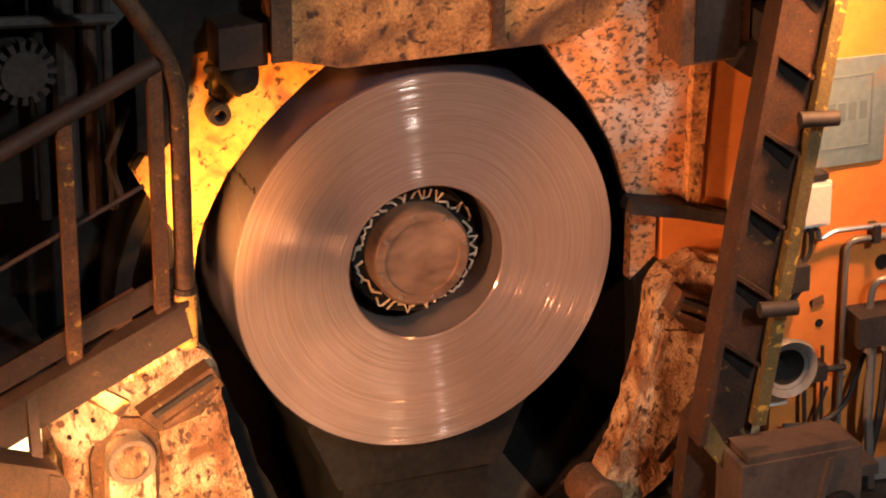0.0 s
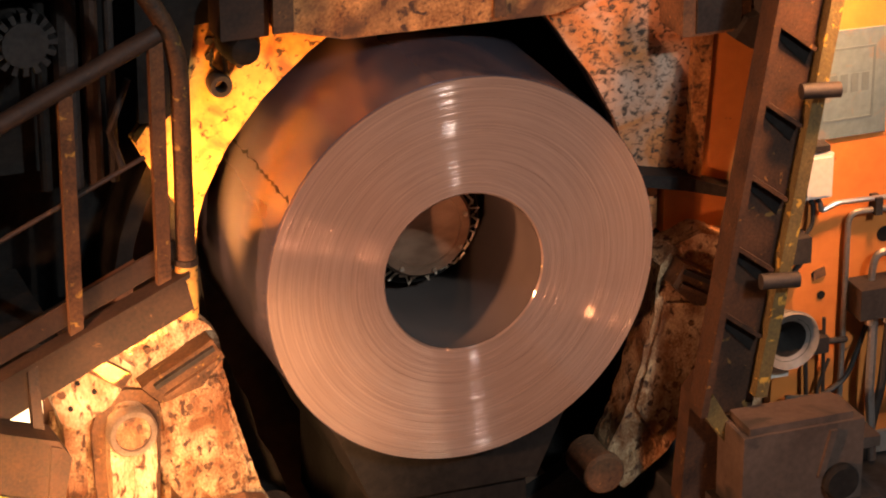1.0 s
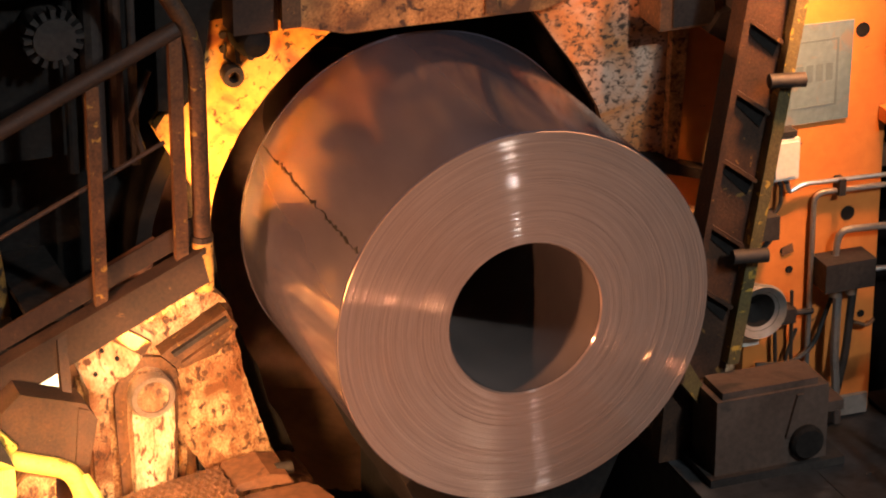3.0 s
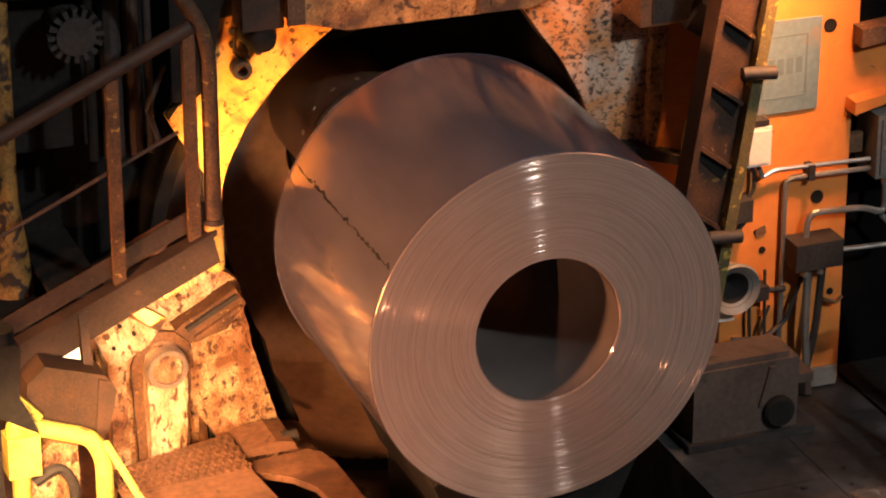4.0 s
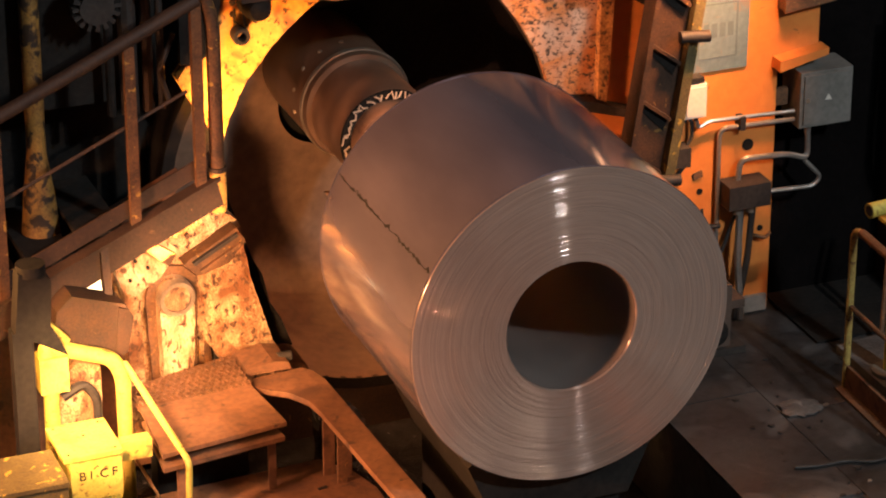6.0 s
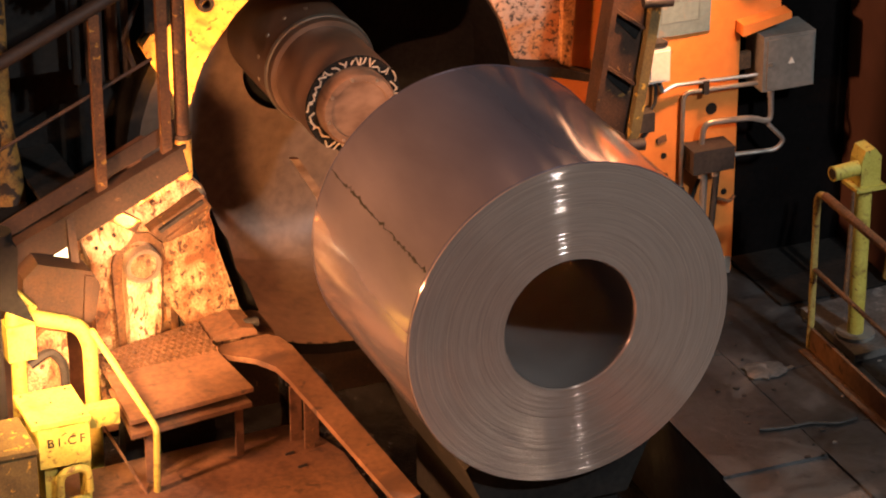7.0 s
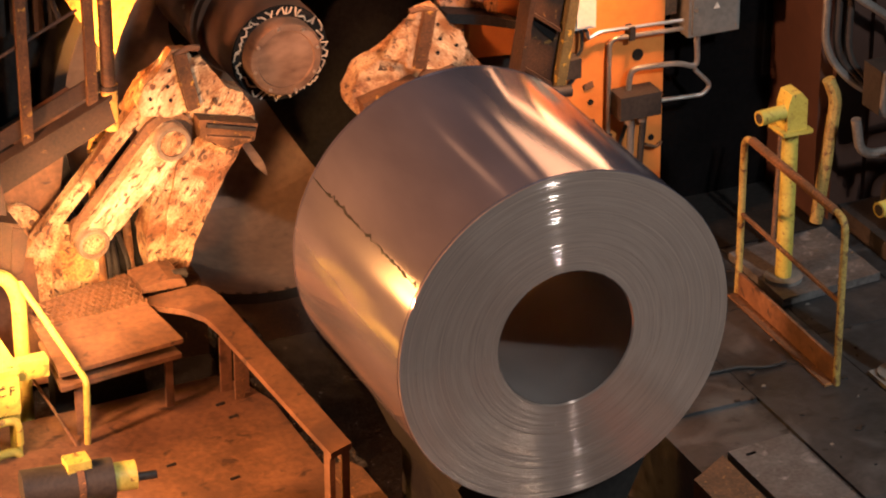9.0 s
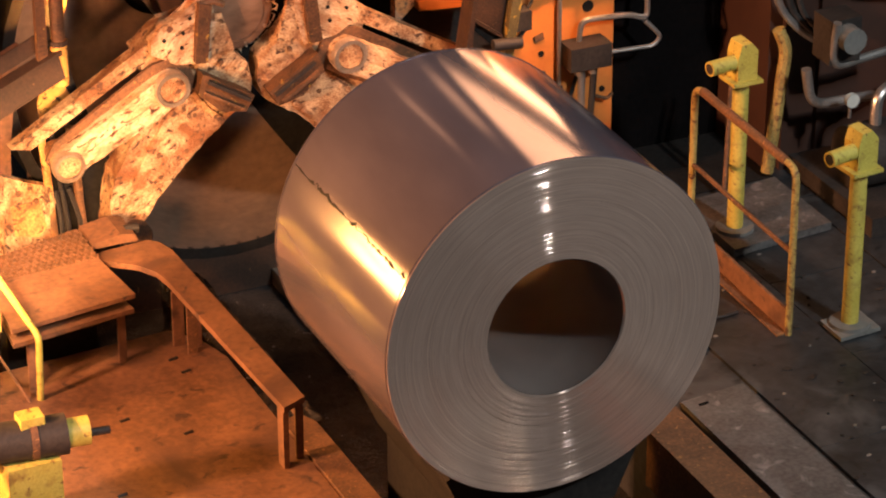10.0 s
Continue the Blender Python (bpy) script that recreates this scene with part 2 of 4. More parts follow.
def ring_steel():
    """Edges of the wound strip: fine rings that vary in tone and relief with the radius, gloss drawn out along them."""
    m = bpy.data.materials.new("coil_edge_steel")
    m.use_nodes = True
    nt = m.node_tree
    b = nt.nodes["Principled BSDF"]
    co = nt.nodes.new("ShaderNodeTexCoord")
    flat = nt.nodes.new("ShaderNodeVectorMath")
    flat.operation = "MULTIPLY"
    flat.inputs[1].default_value = (1, 0, 1)
    nt.links.new(co.outputs["Object"], flat.inputs[0])
    ln = nt.nodes.new("ShaderNodeVectorMath")
    ln.operation = "LENGTH"
    nt.links.new(flat.outputs[0], ln.inputs[0])

    def rings(scale, detail):
        n = nt.nodes.new("ShaderNodeTexNoise")
        n.noise_dimensions = "1D"
        n.inputs["Scale"].default_value, n.inputs["Detail"].default_value = scale, detail
        nt.links.new(ln.outputs["Value"], n.inputs["W"])
        return n.outputs["Fac"]

    sep = nt.nodes.new("ShaderNodeSeparateXYZ")
    nt.links.new(co.outputs["Object"], sep.inputs[0])
    turn = nt.nodes.new("ShaderNodeMath")
    turn.operation = "ARCTAN2"
    nt.links.new(sep.outputs["Z"], turn.inputs[0])
    nt.links.new(sep.outputs["X"], turn.inputs[1])
    polar = nt.nodes.new("ShaderNodeCombineXYZ")
    nt.links.new(turn.outputs[0], polar.inputs["X"])
    nt.links.new(ln.outputs["Value"], polar.inputs["Y"])
    arcs = nt.nodes.new("ShaderNodeMapping")
    arcs.inputs["Scale"].default_value = (1.3, 22, 1)
    nt.links.new(polar.outputs[0], arcs.inputs[0])
    patch = nt.nodes.new("ShaderNodeTexNoise")
    patch.inputs["Scale"].default_value, patch.inputs["Detail"].default_value = 2.0, 7
    nt.links.new(arcs.outputs[0], patch.inputs["Vector"])
    fine, wide = rings(95, 3), rings(14, 2)
    add = nt.nodes.new("ShaderNodeMath")
    add.operation = "ADD"
    nt.links.new(fine, add.inputs[0])
    nt.links.new(patch.outputs["Fac"], add.inputs[1])
    r = nt.nodes.new("ShaderNodeMapRange")
    r.inputs["From Min"].default_value, r.inputs["From Max"].default_value = 0.66, 1.34
    nt.links.new(add.outputs[0], r.inputs["Value"])
    mx = nt.nodes.new("ShaderNodeMix")
    mx.data_type = "RGBA"
    mx.inputs[6].default_value, mx.inputs[7].default_value = (0.36, 0.262, 0.212, 1), (0.49, 0.363, 0.295, 1)
    nt.links.new(r.outputs[0], mx.inputs["Factor"])
    nt.links.new(mx.outputs[2], b.inputs["Base Color"])
    b.inputs["Metallic"].default_value = 0.6
    b.inputs["Anisotropic"].default_value = 1.0
    tg = nt.nodes.new("ShaderNodeTangent")
    tg.direction_type, tg.axis = "RADIAL", "Y"
    b.inputs["Anisotropic Rotation"].default_value = 0.25
    nt.links.new(tg.outputs[0], b.inputs["Tangent"])
    rr = nt.nodes.new("ShaderNodeMapRange")
    rr.inputs["To Min"].default_value, rr.inputs["To Max"].default_value = 0.12, 0.19
    nt.links.new(wide, rr.inputs["Value"])
    nt.links.new(rr.outputs[0], b.inputs["Roughness"])
    bp = nt.nodes.new("ShaderNodeBump")
    bp.inputs["Strength"].default_value, bp.inputs["Distance"].default_value = 0.12, 0.002
    nt.links.new(fine, bp.inputs["Height"])
    nt.links.new(bp.outputs[0], b.inputs["Normal"])
    return m


COIL_SIDE = strip_steel("coil_strip_steel", (0.092, 0.083, 0.105), 0.14, scale=(1, 0.35, 1), tint=(0.158, 0.140, 0.166), metal=0.48)
COIL_FACE = ring_steel()
COIL_BORE = strip_steel("coil_bore_steel", (0.11, 0.09, 0.08), 0.55, metal=0.35)
MANDREL = strip_steel("mandrel_steel", (0.09, 0.045, 0.025), 0.40, scale=(1.6, 1, 3.2), tint=(0.40, 0.25, 0.16), metal=0.4)
SHAFT = strip_steel("sooty_shaft_steel", (0.11, 0.062, 0.04), 0.38, tint=(0.24, 0.15, 0.10), metal=0.5)

# ---- mesh tools ----
OFF = {}


def part(name, bm, mat, parent=None, label="", smooth=False, bevel=0.0):
    if bevel:
        sharp = [e for e in bm.edges if len(e.link_faces) == 2 and e.calc_face_angle(0) > 0.5]
        bmesh.ops.bevel(bm, geom=sharp, offset=bevel, segments=2, affect="EDGES", clamp_overlap=True)
    bmesh.ops.recalc_face_normals(bm, faces=bm.faces)
    off = OFF.get(parent.name, Vector()) if parent else Vector()
    if off.length:
        bmesh.ops.translate(bm, verts=bm.verts, vec=-off)
    me = bpy.data.meshes.new(name)
    bm.to_mesh(me)
    bm.free()
    me.materials.append(mat)
    if smooth:
        me.shade_smooth()
        me.set_sharp_from_angle(angle=radians(35))
    ob = new(name, me)
    if parent:
        ob.parent = parent
        OFF[ob.name] = off
    if label:
        ob["label"] = label
    return ob


def thing(name, at, label, category, group="", kind=""):
    ob = new(name)
    ob.location = at
    OFF[ob.name] = Vector(at)
    return tagged(ob, label, category, group, kind)


def prism(poly, y0, y1, bm=None):
    """A plate whose outline is given in x and z, from y0 to y1."""
    bm = bm or bmesh.new()
    a = [bm.verts.new((x, y0, z)) for x, z in poly]
    b = [bm.verts.new((x, y1, z)) for x, z in poly]
    bm.faces.new(a)
    bm.faces.new(list(reversed(b)))
    for i in range(len(poly)):
        j = (i + 1) % len(poly)
        bm.faces.new((a[i], b[i], b[j], a[j]))
    return bm


def slab(poly, z0, z1, bm=None):
    """A plate whose outline is given in x and y, from z0 to z1."""
    bm = bm or bmesh.new()
    a = [bm.verts.new((x, y, z0)) for x, y in poly]
    b = [bm.verts.new((x, y, z1)) for x, y in poly]
    bm.faces.new(a)
    bm.faces.new(list(reversed(b)))
    for i in range(len(poly)):
        j = (i + 1) % len(poly)
        bm.faces.new((a[i], b[i], b[j], a[j]))
    return bm


def box(lo, hi, bm=None):
    return prism([(lo[0], lo[2]), (hi[0], lo[2]), (hi[0], hi[2]), (lo[0], hi[2])], lo[1], hi[1], bm)


def bar(p, q, w, d, bm=None, up=(0, 0, 1)):
    """A straight rectangular bar from p to q, w across and d along the given up direction."""
    bm = bm or bmesh.new()
    p, q = Vector(p), Vector(q)
    t = (q - p).normalized()
    s = t.cross(Vector(up)).normalized()
    u = s.cross(t)
    ring = [[bm.verts.new(c + s * a * w / 2 + u * b * d / 2) for a, b in ((-1, -1), (1, -1), (1, 1), (-1, 1))] for c in (p, q)]
    bm.faces.new(ring[0])
    bm.faces.new(list(reversed(ring[1])))
    for i in range(4):
        j = (i + 1) % 4
        bm.faces.new((ring[0][i], ring[1][i], ring[1][j], ring[0][j]))
    return bm


def tube(points, r, seg=10, bm=None, bend=0.0):
    """A round pipe along the points, with its corners rounded by bend."""
    bm = bm or bmesh.new()
    pts = [Vector(p) for p in points]
    if bend:
        out = [pts[0]]
        for i in range(1, len(pts) - 1):
            a, b, c = pts[i - 1], pts[i], pts[i + 1]
            k = min(bend, (a - b).length * 0.45, (c - b).length * 0.45)
            s, e = b + (a - b).normalized() * k, b + (c - b).normalized() * k
            for n in range(6):
                t = n / 5
                out.append(s * (1 - t) ** 2 + b * 2 * t * (1 - t) + e * t * t)
        pts = out + [pts[-1]]
    rings = []
    side = None
    for i, p in enumerate(pts):
        t = (pts[min(i + 1, len(pts) - 1)] - pts[max(i - 1, 0)]).normalized()
        if side is None:
            side = t.orthogonal().normalized()
        side = (side - t * side.dot(t)).normalized()
        up = t.cross(side)
        rings.append([bm.verts.new(p + (side * math.cos(a) + up * math.sin(a)) * r) for a in (math.tau * n / seg for n in range(seg))])
    for a, b in zip(rings, rings[1:]):
        for n in range(seg):
            m = (n + 1) % seg
            bm.faces.new((a[n], a[m], b[m], b[n]))
    bm.faces.new(list(reversed(rings[0])))
    bm.faces.new(rings[-1])
    return bm


def lathe(profile, cx, cz, seg=96, bm=None, closed=False, sector=None):
    """Turns a profile of (radius, y) round the line along y through cx, cz."""
    bm = bm or bmesh.new()
    if sector:
        turns = [radians(sector[0] + (sector[1] - sector[0]) * n / seg) for n in range(seg + 1)]
    else:
        turns = [math.tau * n / seg for n in range(seg)]
    rings = [[bm.verts.new((cx + r * math.cos(a), y, cz + r * math.sin(a))) for a in turns] for r, y in profile]
    pairs = list(zip(rings, rings[1:])) + ([(rings[-1], rings[0])] if closed else [])
    for a, b in pairs:
        for n in range(seg):
            m = n + 1 if sector else (n + 1) % seg
            bm.faces.new((a[n], a[m], b[m], b[n]))
    return bm


def crusty(bm, amount=0.008, length=0.06, seed=0.0):
    """Breaks a body's faces up and moves them about a little, as scale and grease do."""
    bmesh.ops.triangulate(bm, faces=bm.faces[:])
    for _ in range(5):
        long = [e for e in bm.edges if e.calc_length() > length]
        if not long or len(bm.verts) > 4000:
            break
        bmesh.ops.subdivide_edges(bm, edges=long, cuts=1)
        bmesh.ops.triangulate(bm, faces=[f for f in bm.faces if len(f.verts) > 3])
    for v in bm.verts:
        n = noise.noise_vector(v.co * 9.0 + Vector((seed, 0, 0)))
        f = noise.noise_vector(v.co * 31.0)
        v.co += n * amount + f * amount * 0.5
    return bm


def disc(r, y0, y1, cx, cz, seg=32, bm=None):
    return tube([(cx, y0, cz), (cx, y1, cz)], r, seg, bm)


# ---- hall: floor, trough, walls, roof ----
floor = part("floor", slab([(1.25, 6), (12, 6), (12, -26), (1.25, -26)], -0.9, -0.02), FLOOR)
tagged(floor, "dark oily steel plate floor of the mill", "floor", kind="structure")
rnd = random.Random(11)
xs = [1.25, 1.98, 2.75, 3.55, 4.4, 5.3, 6.4]
for i, (x0, x1) in enumerate(zip(xs, xs[1:])):
    y = -0.45 - 0.13 * (i % 3)
    while y > -7.5:
        d = rnd.uniform(0.85, 1.5)
        if not (i == 0 and y - d < -3.3 and y > -5.6):
            lift = rnd.uniform(-0.004, 0.004)
            part("floor_plate", slab([(x0 + 0.004, y - 0.004), (x1 - 0.004, y - 0.004), (x1 - 0.004, y - d + 0.004), (x0 + 0.004, y - d + 0.004)], -0.03, lift), FLOOR, floor)
        y -= d
cover = thing("trench_cover", (1.68, -5.4, -0.02), "worn grey steel trench cover plate on the floor", "cover plate")
part("plate", slab([(1.45, -3.63), (1.90, -3.59), (1.90, -7.2), (1.45, -7.2)], -0.02, 0.055), WORN, cover, bevel=0.006)
part("joint_strip", slab([(1.902, -3.60), (1.93, -3.60), (1.93, -7.2), (1.902, -7.2)], -0.02, 0.008), PITCH, cover, "black open joint along the plate")
part("lifting_notch", slab([(1.53, -3.70), (1.60, -3.69), (1.60, -3.715), (1.53, -3.725)], 0.054, 0.0565), PITCH, cover, "black lifting notch")
kerb = part("trough_kerb", slab([(1.42, -3.62), (1.13, -3.80), (1.13, -7.2), (1.42, -7.2)], -0.35, 0.03), RUST, bevel=0.012)
tagged(kerb, "rusty reddish steel kerb along the trough", "kerb")
lower = part("lower_floor", slab([(-14, 6), (-2.9, 6), (-2.9, -26), (-14, -26)], -0.9, -0.65), FLOOR)
tagged(lower, "dark lower mill floor beside the walkway", "floor", kind="structure")
trough = part("trough", slab([(-2.9, 6), (1.25, 6), (1.25, -26), (-2.9, -26)], -0.9, -0.7), WET)
tagged(trough, "sooty black bottom of the coil car trough", "trough", kind="structure")
for x in (-0.34, 0.34):
    rail = part("track_rail", box((x - 0.05, -18, -0.7), (x + 0.05, 1.2, -0.58)), BRIGHT, bevel=0.01)
    tagged(rail, "worn steel rail of the coil car in the trough", "rail", "coil car track")
sill = part("trough_lining", crusty(box((-0.75, -2.60, -0.7), (-0.48, -0.5, -0.13)), 0.03, 0.10, seed=9.0), WET)
tagged(sill, "greasy dark steel lining of the trough side", "lining", kind="structure")
# Added enclosure: shuts out the world light and darkens what the steel mirrors.
for name, lo, hi in (("wall_north", (-14, 6, -1), (12, 6.3, 15)), ("wall_south", (-14, -26.3, -1), (12, -26, 15)),
                     ("wall_west", (-14.3, -26, -1), (-14, 6, 15)), ("wall_east", (12, -26, -1), (12.3, 6, 15))):
    tagged(part(name, box(lo, hi), WALL), "added hall wall that keeps light out and reflections dark", "wall", kind="structure")
tagged(part("ceiling", box((-14.3, -26.3, 15), (12.3, 6.3, 15.3)), WALL), "added hall roof that keeps light out and reflections dark", "ceiling", kind="structure")
# Added backdrop: blocks the hall and paints the space behind the walkway dark.
tagged(part("wall_shade_west", box((-6.5, 0.45, -0.7), (-1.45, 0.6, 5.5)), BLACK), "black backdrop sheet for the unlit space behind the walkway", "wall", kind="structure")
# Two black sheets added where the gap by the side frame gets no light.
tagged(part("wall_shade_gap", box((2.61, -0.34, -0.02), (3.53, -0.28, 4.5)), PITCH), "black sheet painted as the unlit gap beside the side frame", "wall", kind="structure")
tagged(part("wall_shade_east", box((1.8, 0.6, -0.1), (7.5, 0.75, 5.5)), BLACK), "black sheet painted as the unlit gap behind the side frame", "wall", kind="structure")

# ---- coiler frame with the round opening ----
frame_root = thing("coiler_frame", (0, 0.05, 0), "scorched steel coiler frame with a wide round opening", "machine frame")
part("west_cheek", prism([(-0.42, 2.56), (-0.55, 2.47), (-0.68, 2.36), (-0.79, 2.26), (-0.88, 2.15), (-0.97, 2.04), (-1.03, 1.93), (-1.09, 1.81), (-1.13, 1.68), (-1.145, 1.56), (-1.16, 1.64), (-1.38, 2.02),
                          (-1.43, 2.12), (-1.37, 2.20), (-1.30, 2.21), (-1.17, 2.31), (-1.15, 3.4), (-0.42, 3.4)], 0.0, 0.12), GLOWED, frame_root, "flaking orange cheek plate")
# Lit patch of the cheek, made as a separate yellow plate.
part("cheek_tab", prism([(-1.31, 1.25), (-1.20, 1.23), (-1.12, 1.07), (-1.26, 0.93), (-1.34, 0.885), (-1.355, 1.05)], -0.01, 0.003), GLOWED, frame_root, "lower tab of the cheek with yellow light in its colour")
part("cheek_skirt", prism([(-1.145, 1.56), (-1.11, 1.22), (-0.96, 0.77), (-0.90, 0.66), (-0.85, 0.44), (-0.78, 0.32), (-0.70, 0.1), (-1.0, -0.1), (-1.30, 0.1), (-1.30, 1.87), (-1.16, 1.64)], 0.004, 0.12), BLACK, frame_root, "black lower cheek plate")
part("header_plate", prism([(-1.42, 2.24), (-1.30, 2.23), (-1.19, 2.33), (-1.13, 2.70), (-0.80, 2.72), (-0.80, 3.4), (-1.42, 3.4)], -0.05, -0.002), BLACK, frame_root, "black header plate")
part("head_plate", prism([(-0.42, 2.56), (-0.42, 3.4), (0.69, 3.4), (0.69, 2.51), (0.20, 2.53), (-0.21, 2.535)], 0.0, 0.12), RUST, frame_root)
part("east_post", prism([(0.69, 2.51), (0.69, 3.4), (1.78, 3.4), (1.78, 0.0), (1.25, 0.0), (1.23, 0.9), (1.21, 1.38), (1.16, 1.67), (1.08, 1.90), (0.93, 2.16), (0.81, 2.33)], 0.004, 0.12), DARK, frame_root)
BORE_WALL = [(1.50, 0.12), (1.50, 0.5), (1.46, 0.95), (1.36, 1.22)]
# Shade painted in: right sector black, left sector brown as if lit.
part("bore", lathe(BORE_WALL, 0.03, 1.17, 30, sector=(-60, 100)), BLACK, frame_root, "shaded side of the bore wall, painted black", smooth=True)
part("bore", lathe(BORE_WALL, 0.03, 1.17, 42, sector=(100, 300)), LIT_DISH, frame_root, "lit side of the bore wall, painted brown", smooth=True)
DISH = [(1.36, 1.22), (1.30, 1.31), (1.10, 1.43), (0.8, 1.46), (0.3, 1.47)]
part("back_plate", lathe(DISH, 0.03, 1.17, 52, sector=(100, 300)), LIT_DISH, frame_root, "lit side of the dished back plate, painted brown", smooth=True)
part("back_plate", lathe(DISH, 0.03, 1.17, 44, sector=(-60, 100)), BLACK, frame_root, "shaded side of the dished back plate, painted black", smooth=True)
for x0, x1, r, mt in ((-1.36, -1.31, 0.028, SCORCHED), (-1.29, -1.22, 0.016, DARK), (-1.16, -1.11, 0.030, RUST)):
    part("drain_pipe", tube([(x0, -0.05, 0.88), (0.5 * (x0 + x1), -0.055, 0.55), (x1, -0.05, 0.10)], r, 8), mt, frame_root, smooth=True)
part("apron", prism([(0.03 + 1.5 * math.cos(radians(a)), 1.17 + 1.5 * math.sin(radians(a))) for a in range(196, 345, 4)] + [(1.45, -0.7), (-1.42, -0.7)], 0.121, 0.15), SOOTRUST, frame_root, "sooty apron plate under the opening")
part("bore_shell", lathe([(1.50, 0.12), (1.58, 0.12), (1.58, 1.6), (0.01, 1.6)], 0.03, 1.17, 48), BLACK, frame_root)
part("east_cheek", prism([(0.66, 2.56), (1.12, 2.74), (1.30, 2.74), (1.34, 2.45), (1.86, 2.33), (1.86, 1.42), (1.40, 1.60), (1.14, 1.66), (1.06, 1.92), (0.92, 2.18), (0.8, 2.34)], -0.06, 0.0), SCALED, frame_root,
     "paint-flaked orange and white cheek plate")
part("pilaster", prism([(1.50, 2.42), (1.86, 2.34), (1.86, 1.45), (1.46, 1.58)], -0.085, -0.061), ORANGE, frame_root, "smooth orange strip of the cheek plate", bevel=0.005)
part("pilaster_rib", prism([(1.46, 2.44), (1.56, 2.42), (1.51, 1.57), (1.44, 1.60)], -0.15, -0.086), SCORCHED, frame_root, "scorched upright rib", bevel=0.008)
part("cheek_ledge", prism([(1.10, 1.60), (1.12, 1.66), (1.42, 1.60), (1.70, 1.49), (1.70, 1.44), (1.40, 1.53)], -0.20, -0.062), DARK, frame_root, "dark ledge under the cheek plate")
part("cheek_foot", prism([(1.16, 1.18), (1.16, 1.58), (1.30, 1.57), (1.30, 1.30)], -0.08, 0.0), SCALED, frame_root)
part("cheek_foot", prism([(1.33, 1.26), (1.33, 1.56), (1.84, 1.40), (1.84, 1.22)], -0.10, 0.0), ORANGE, frame_root)
part("lintel", prism([(-0.80, 2.71), (-0.78, 3.02), (-0.10, 3.06), (0.60, 3.1), (1.2, 3.2), (1.05, 2.82), (0.93, 2.685), (0.63, 2.61), (-0.30, 2.62), (-0.46, 2.62)], -0.28, -0.02), SCORCHED, frame_root, "scorched rusty lintel beam", bevel=0.01)
part("lintel_cap", prism([(-0.80, 3.04), (-0.80, 3.4), (1.6, 3.4), (1.45, 3.2), (0.60, 3.13), (-0.10, 3.09)], -0.34, -0.02), DARK, frame_root)
part("lintel_rib", box((-0.82, -0.31, 2.70), (-0.72, -0.285, 3.02)), RUST, frame_root, bevel=0.006)
part("lintel_rib", box((0.30, -0.31, 2.64), (0.36, -0.285, 3.05)), RUST, frame_root, bevel=0.006)
part("bracket_box", box((-1.06, -0.24, 2.67), (-0.82, -0.052, 2.88)), SOOTRUST, frame_root, "sooty bracket box", bevel=0.012)
part("bracket_knob", lathe([(0.001, -0.24), (0.07, -0.22), (0.095, -0.15), (0.095, -0.01)], -0.93, 2.60, 20), BLACK, frame_root, smooth=True)
part("lifting_eye", lathe([(0.03, -0.10), (0.055, -0.10), (0.06, -0.07), (0.055, -0.01), (0.03, -0.01)], -1.02, 2.39, 20, closed=True), DARK, frame_root, smooth=True)
for x, z in ((-1.05, 2.60), (-1.30, 2.12), (-1.05, 2.52), (-0.90, 2.46)):
    part("bolt", disc(0.022, -0.02, 0.0, x, z, 6), DARK, frame_root)
part("hanging_strap", tube([(-1.04, -0.02, 2.56), (-1.05, -0.03, 2.48), (-1.02, -0.03, 2.45)], 0.008, 6), DARK, frame_root)
part("hanging_strap", tube([(-0.99, -0.02, 2.57), (-0.98, -0.03, 2.50), (-0.975, -0.03, 2.44)], 0.012, 6), DARK, frame_root)
part("east_box", box((1.29, -0.34, 2.42), (1.66, -0.063, 3.2)), RUST, frame_root, "dark rusty guide box", bevel=0.012)
part("east_box_lid", box((1.36, -0.36, 2.44), (1.60, -0.342, 3.2)), DARK, frame_root)
part("east_clevis", prism([(1.55, 2.40), (1.62, 2.50), (1.80, 2.55), (1.86, 2.42), (1.74, 2.32), (1.64, 2.34)], -0.40, -0.20), DARK, frame_root, bevel=0.015)
part("east_clevis", box((1.68, -0.44, 2.52), (1.82, -0.26, 2.68)), DARK, frame_root, bevel=0.01)
part("guide_bar", prism([(-0.30, 0.97), (-0.24, 0.96), (0.02, 0.52), (0.05, 0.40), (-0.04, 0.50)], 0.42, 0.46), MANDREL, frame_root, "scuffed steel guide bar", bevel=0.006)

# ---- coiler mandrel ----
mandrel = thing("mandrel", (0, 1.5, 1.5), "bare steel coiler mandrel standing out of the back plate", "mandrel")
part("shaft", lathe([(0.33, 1.50), (0.385, 1.44), (0.385, 0.60), (0.375, 0.56), (0.30, 0.55)], 0, 1.5, 64), SHAFT, mandrel, smooth=True)
part("collar_ring", lathe([(0.386, 0.66), (0.394, 0.65), (0.394, 0.615), (0.386, 0.605)], 0, 1.5, 64), BRIGHT, mandrel, "bright worn ring", smooth=True)
part("sleeve", lathe([(0.34, 0.56), (0.345, 0.06), (0.335, 0.0), (0.262, 0.03)], 0, 1.5, 64), SHAFT, mandrel, smooth=True)
part("segment_gap", lathe([(0.338, -0.002), (0.332, -0.012), (0.268, -0.012), (0.264, -0.002)], 0, 1.5, 64), BLACK, mandrel, "black gap round the end cap")
part("end_cap", lathe([(0.262, 0.05), (0.262, -0.10), (0.245, -0.125), (0.20, -0.128), (0.195, -0.115), (0.001, -0.112)], 0, 1.5, 64), MANDREL, mandrel, "scuffed round end cap", smooth=True)
